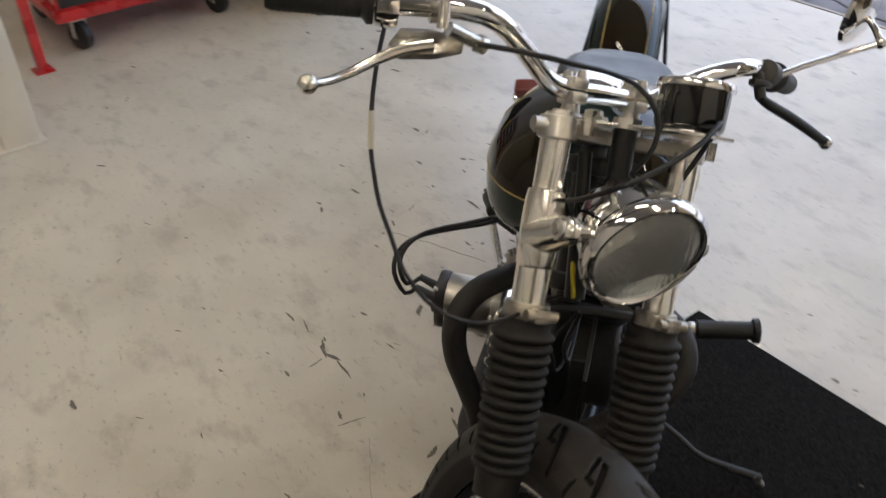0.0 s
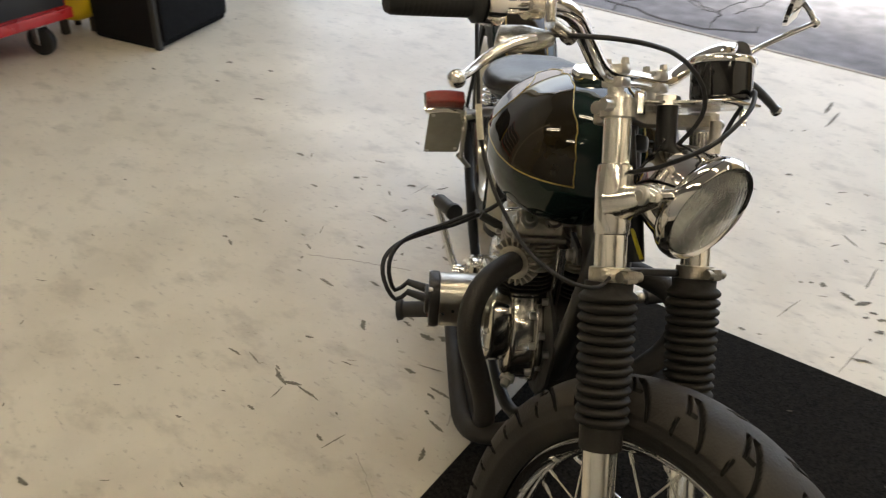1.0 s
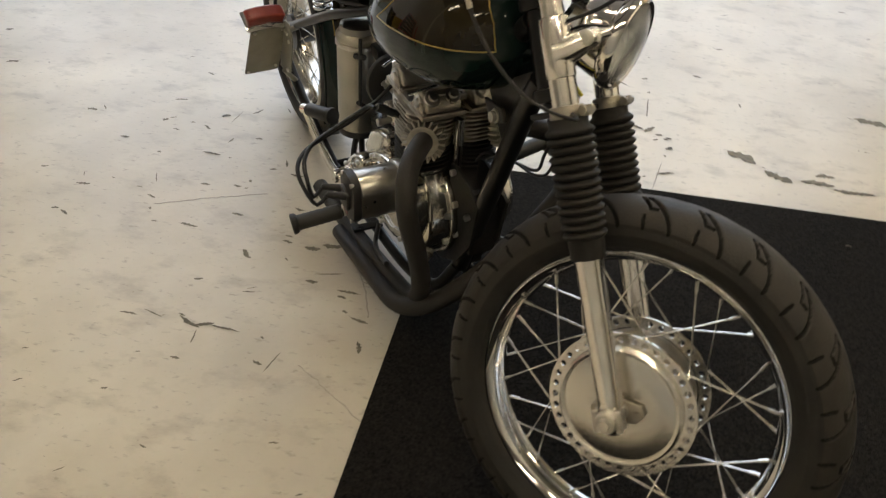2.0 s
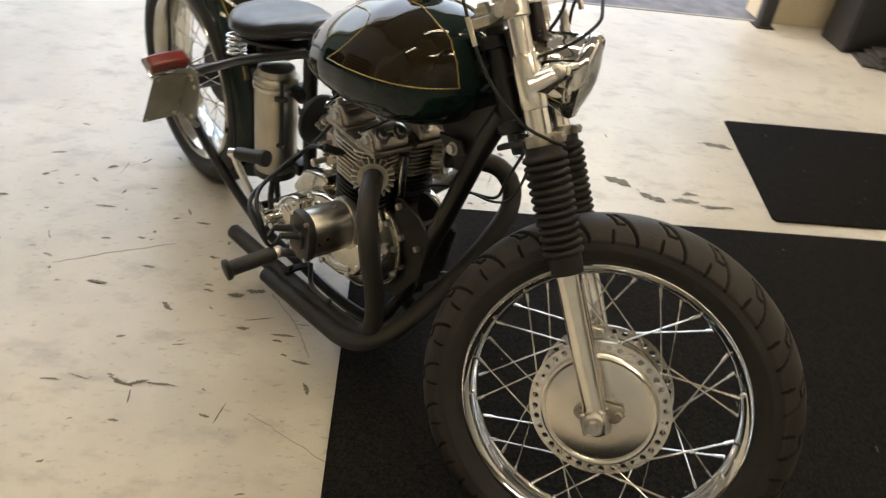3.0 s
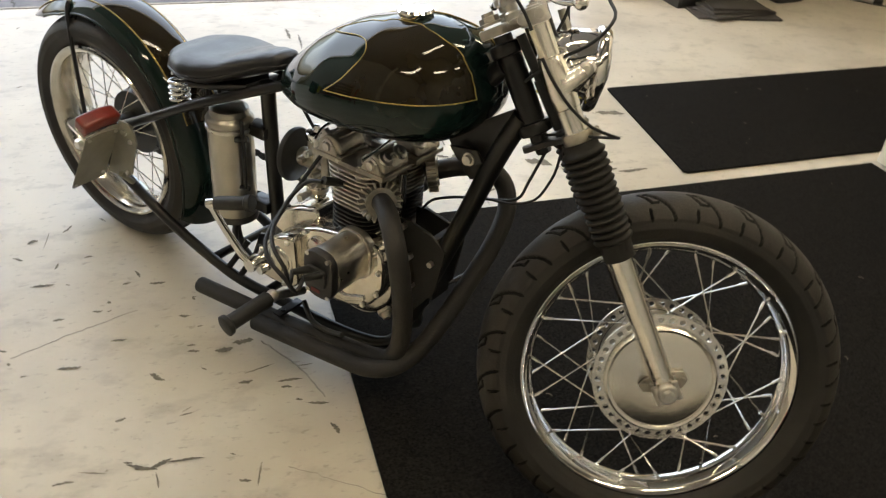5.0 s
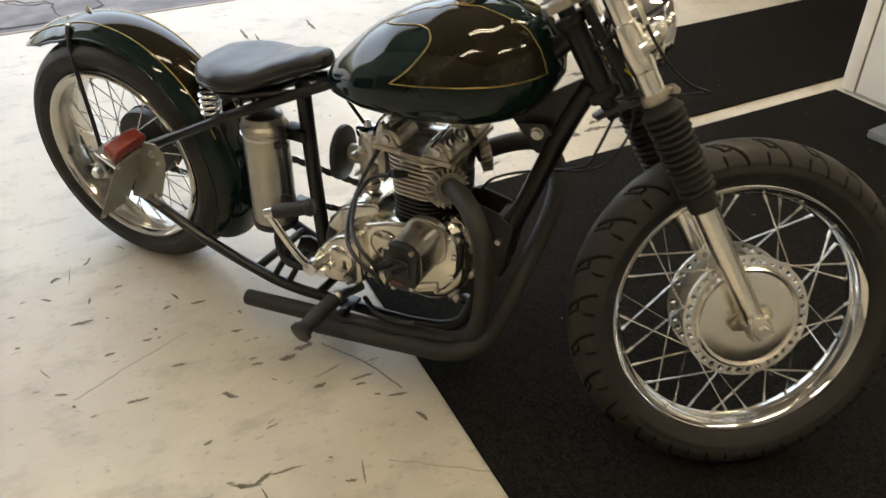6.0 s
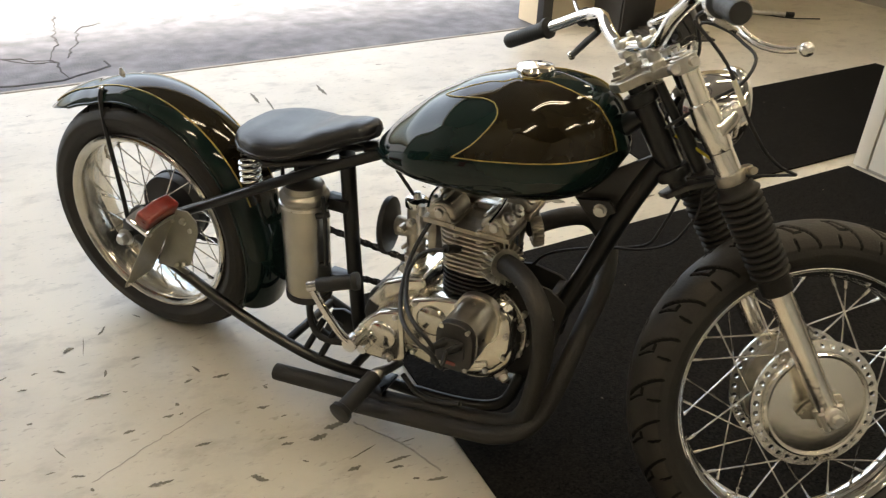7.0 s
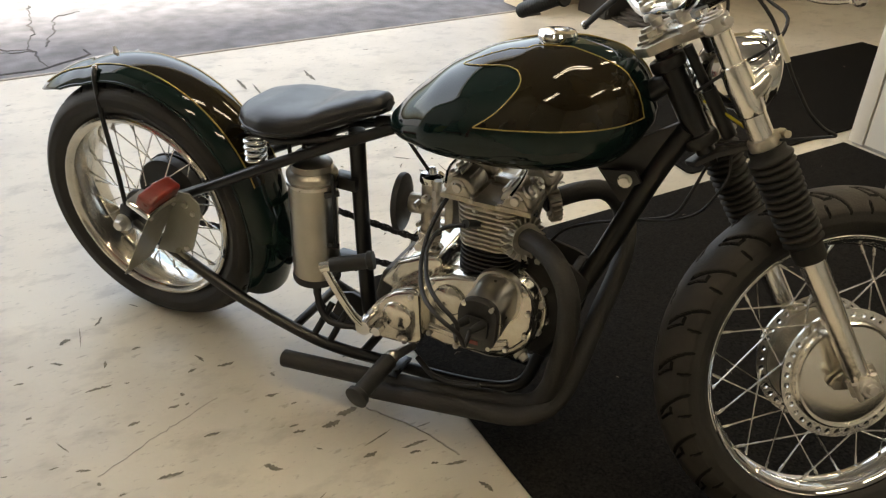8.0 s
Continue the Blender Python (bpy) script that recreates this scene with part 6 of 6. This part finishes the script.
for path in (((0.08, 3.32), (0.04, 3.03), (0.02, 2.76), (-0.04, 2.50), (-0.02, 2.40), (-0.02, 2.22), (0.01, 2.15)), ((-0.9, 2.62), (-0.5, 2.58), (-0.21, 2.55), (-0.13, 2.47), (-0.04, 2.46)), ((-0.49, 2.08), (-0.49, 2.26), (-0.43, 2.36), (-0.41, 2.52), (-0.36, 2.66)), ((-0.36, 2.66), (-0.23, 2.52), (-0.11, 2.43), (-0.02, 2.42)), ((0.04, 2.46), (0.12, 2.76), (0.16, 2.98), (0.31, 3.06))):
    line = smooth_line([(x, y, -0.0125) for x, y in path], 0.03)
    line = [q + Vector((dice.gauss(0, 0.008), dice.gauss(0, 0.008), 0)) for q in line]
    cracks.append(tube(line, lambda t: 0.0045 + 0.0015 * math.sin(17 * t), 4, straight=True))
tagged(part("tar_crack", joined(*cracks), CRACK, ground), "dark wandering cracks in the asphalt", kind="stuff")

lint = []
for k in range(46):
    rx, ry = dice.uniform(0.5, 2.5), dice.uniform(-1.6, -0.25)
    if k > 30:
        rx, ry = dice.uniform(2.0, 3.6), dice.uniform(0.0, 0.6)
    q, ln = dice.uniform(0, 3.1), dice.choice((0.004, 0.006, 0.010, 0.016))
    lint.append(tube([(rx, ry, 0.0095), (rx + 0.5 * ln * math.cos(q), ry + 0.5 * ln * math.sin(q), 0.0108), (rx + ln * math.cos(q + 0.4), ry + ln * math.sin(q + 0.4), 0.0095)], 0.0008, 5, step=0.004))
lint_ob = part("lint", joined(*lint), GREYCLOTH, bpy.data.objects["floor_mat"])
tagged(lint_ob, "pale scraps of lint on the black mats", kind="stuff")

# ---------------------------------------------------------------- things along the walls
def tool_chest():
    t = thing("tool_chest", ROOM @ pose(-2.305, -0.385, 0), "red and black rolling tool chest on casters", "tool chest")
    part("body", block(-0.26, 0.26, -0.39, 0.40, 0.175, 0.98, 0.008), RED, t, "red enamelled steel carcass")
    part("base_rail", block(-0.275, 0.275, -0.405, 0.415, 0.135, 0.178, 0.006), RED, t)
    for i in range(5):
        z = 0.190 + 0.155 * i
        d = part("drawer", block(0.258, 0.272, -0.375, 0.385, z, z + 0.146, 0.004), DARK, t, "black drawer front")
        part("drawer_pull", block(0.270, 0.284, -0.34, 0.35, z + 0.122, z + 0.138, 0.003), STEEL, d)
    for cx in (-0.20, 0.22):
        for cy in (-0.315, 0.285):
            w = part("caster", moved(lathe([(0.0, -0.020), (0.045, -0.020), (0.058, -0.014), (0.060, 0.0), (0.058, 0.014), (0.045, 0.020), (0.0, 0.020)], 28), Matrix.Translation((cx, cy, 0.060)) @ pose(0, 0, 0, 90, 0, 20)), GRIP, t, "black rubber caster wheel")
            part("caster_fork", joined(block(cx - 0.030, cx + 0.030, cy - 0.030, cy + 0.030, 0.122, 0.136, 0.002), block(cx - 0.016, cx + 0.022, cy + 0.024, cy + 0.028, 0.050, 0.128, 0.001), block(cx - 0.016, cx + 0.022, cy - 0.028, cy - 0.024, 0.050, 0.128, 0.001)), STEEL, w)
    return t


def yellow_tank():
    t = thing("air_tank", ROOM @ pose(-2.215, 0.165, 0), "yellow portable air tank standing on its feet", "air tank")
    part("vessel", lathe([(0.0, 0.055), (0.050, 0.058), (0.085, 0.075), (0.105, 0.110), (0.110, 0.16), (0.110, 0.46), (0.100, 0.50), (0.070, 0.525), (0.0, 0.535)], 40), YELLOW, t, "yellow painted steel vessel")
    for a in (30, 150, 270):
        part("foot", block(0.055, 0.085, -0.014, 0.014, 0.0, 0.085, 0.004, m=pose(0, 0, 0, 0, 0, a)), CARD, t)
    part("seam", rod((0.1105, 0.0, 0.10), (0.1115, 0.0, 0.48), 0.002, 6), SATIN, t)
    return t


def floor_speaker():
    t = thing("floor_speaker", ROOM @ pose(-1.770, 0.215, 0, 0, 0, 10), "black fabric-covered speaker cabinet standing on the floor", "speaker")
    part("cabinet", block(-0.34, 0.0, 0.0, 0.48, 0.0, 0.62, 0.020, seg=3), MESH, t, "black carpeted cabinet")
    part("grille", block(0.0, 0.022, 0.018, 0.462, 0.030, 0.59, 0.016, seg=3), MESH, t, "black front grille")
    part("corner_trim", block(-0.02, 0.010, -0.004, 0.022, 0.0, 0.62, 0.006), SATIN, t)
    return t


tool_chest(), yellow_tank(), floor_speaker()
cords = thing("power_cord", ROOM @ pose(-2.03, 0.185, 0), "white electric cords hanging beside the yellow tank", "cord")
for k in range(3):
    part("strand", tube([(0.012 * k, 0.012 * k, 0.62), (0.02, 0.016 + 0.012 * k, 0.34), (0.035 + 0.01 * k, 0.022, 0.14), (0.06 + 0.01 * k, 0.040, 0.012), (0.02, 0.03 + 0.02 * k, 0.008)], 0.0045, 8), WIRE, cords)
post = thing("lift_post", ROOM @ pose(-1.49, -1.15, 0), "white painted steel post standing on the floor", "post")
part("shaft", block(-0.05, 0.05, -0.06, 0.06, 0.0, 2.6, 0.012), TRIM, post)
part("foot_plate", block(-0.10, 0.06, -0.10, 0.07, 0.0, 0.012, 0.003), TRIM, post)
bench_leg = thing("bench_leg", ROOM @ pose(-1.98, -0.90, 0), "red steel leg of a bench beside the white post", "bench leg")
part("upright", block(-0.018, 0.018, -0.018, 0.018, 0.0, 0.85, 0.003), RED, bench_leg)
part("foot", block(-0.035, 0.035, -0.035, 0.035, 0.0, 0.008, 0.002), RED, bench_leg)


def case(x, y, w, d, h, turn, label):
    t = thing("equipment_case", ROOM @ pose(x, y, 0, 0, 0, turn), label, "case")
    part("shell", block(-w / 2, w / 2, -d / 2, d / 2, 0.0, h, 0.030, seg=3), SATIN, t)
    part("lid", block(-w / 2 - 0.006, w / 2 + 0.006, -d / 2 - 0.006, d / 2 + 0.006, h * 0.82, h + 0.01, 0.020, seg=3), SATIN, t)
    return t


case(3.72, 1.76, 0.22, 0.22, 0.30, 5, "black moulded case standing near a stack of boards")
boards = thing("board_stack", ROOM @ pose(3.21, 1.54, 0, 0, 0, -3), "stack of dark brown flat boards on the floor", "boards")
for k in range(4):
    part("board", block(-0.25 + 0.03 * k, 0.25 - 0.025 * k, -0.14 + 0.012 * k, 0.075, 0.014 * k, 0.014 * k + 0.013, 0.002, m=pose(0, 0, 0, 0, 0, 9 * ((k * 2) % 3) - 8)), CARD, boards)
track = thing("door_track", ROOM @ pose(2.60, 1.93, 0), "black steel garage door track post", "door track")
part("rail", joined(block(-0.035, 0.035, -0.030, 0.030, 0.0, 2.7, 0.004)), SATIN, track)
part("foot", block(-0.05, 0.05, -0.045, 0.05, 0.0, 0.01, 0.002), SATIN, track)
cabinet = thing("storage_locker", ROOM @ pose(3.05, 1.735, 0), "tall black storage locker against the beige wall", "locker")
part("carcass", block(-0.13, 0.13, -0.10, 0.14, 0.0, 1.4, 0.006), SATIN, cabinet)
part("door", block(-0.12, 0.12, -0.112, -0.100, 0.03, 1.38, 0.004), SATIN, cabinet)
bar_thing = thing("steel_bar", ROOM @ pose(0, 0, 0), "plated steel bar with black rubber ends lying on the floor", "steel bar")
bar_a, bar_b = Vector((3.93, 1.88, 0.018)), Vector((4.34, 1.56, 0.018))
part("shaft", rod(bar_a, bar_b, 0.014, 16), STEEL, bar_thing)
for p, q in ((bar_a, bar_b), (bar_b, bar_a)):
    part("rubber_end", moved(lathe([(0.0, -0.012), (0.015, -0.012), (0.018, -0.006), (0.018, 0.040), (0.0145, 0.044)], 16), axis(p, q)), GRIP, bar_thing, "black rubber end cap")
lead = thing("extension_lead", ROOM @ pose(4.0, 1.55, 0), "thin black cord lying in loose loops on the floor", "cord")
part("strand", tube([(-0.10, 0.30, 0.005), (0.02, 0.18, 0.005), (0.14, 0.20, 0.005), (0.22, 0.10, 0.005), (0.32, -0.02, 0.005), (0.48, -0.10, 0.005)], 0.004, 8), CABLE, lead)


def loft(sections, r=0.35, n=6):
    """A soft body out of rounded sections: z, centre x, centre y, width, depth."""
    vs, fs, k = [], [], 0
    for z, cx, cy, w, d in sections:
        ring = rounded(w, d, r * min(w, d), n)
        k = len(ring)
        vs += [(cx + x, cy + y, z) for x, y in ring]
    for i in range(len(sections) - 1):
        for a in range(k):
            b = (a + 1) % k
            fs.append((i * k + a, i * k + b, (i + 1) * k + b, (i + 1) * k + a))
    return vs, fs + [tuple(range(k))[::-1], tuple(range((len(sections) - 1) * k, len(sections) * k))]


bag = thing("canvas_bag", ROOM @ pose(2.50, -0.70, 0, 0, 0, 4), "brown canvas bag with a webbing strap standing on a grey board", "bag")
part("base_slab", block(-0.150, 0.118, -0.20, 0.200, 0.009, 0.040, 0.008), SLATE, bag, "grey base board")
sack = part("sack", loft([(0.041, -0.01, 0.0, 0.20, 0.34), (0.07, -0.01, 0.0, 0.23, 0.37), (0.15, -0.02, 0.01, 0.25, 0.40), (0.24, -0.03, 0.02, 0.25, 0.42), (0.30, -0.03, 0.02, 0.23, 0.41), (0.335, -0.02, 0.01, 0.18, 0.36), (0.345, -0.02, 0.01, 0.10, 0.26)]), GREYCLOTH, bag, "slumped brown canvas body", angle=60)
part("strap", tube([(-0.132, 0.120, 0.05), (-0.152, 0.135, 0.15), (-0.162, 0.140, 0.25), (-0.150, 0.120, 0.31), (-0.100, 0.080, 0.345)], 0.011, 10), CARD, bag, "dark webbing strap", angle=60)
part("pocket", loft([(0.09, -0.140, -0.03, 0.030, 0.20), (0.11, -0.150, -0.03, 0.045, 0.22), (0.20, -0.158, -0.02, 0.050, 0.23), (0.25, -0.158, -0.02, 0.030, 0.22)], 0.3), GREYCLOTH, bag, angle=60)
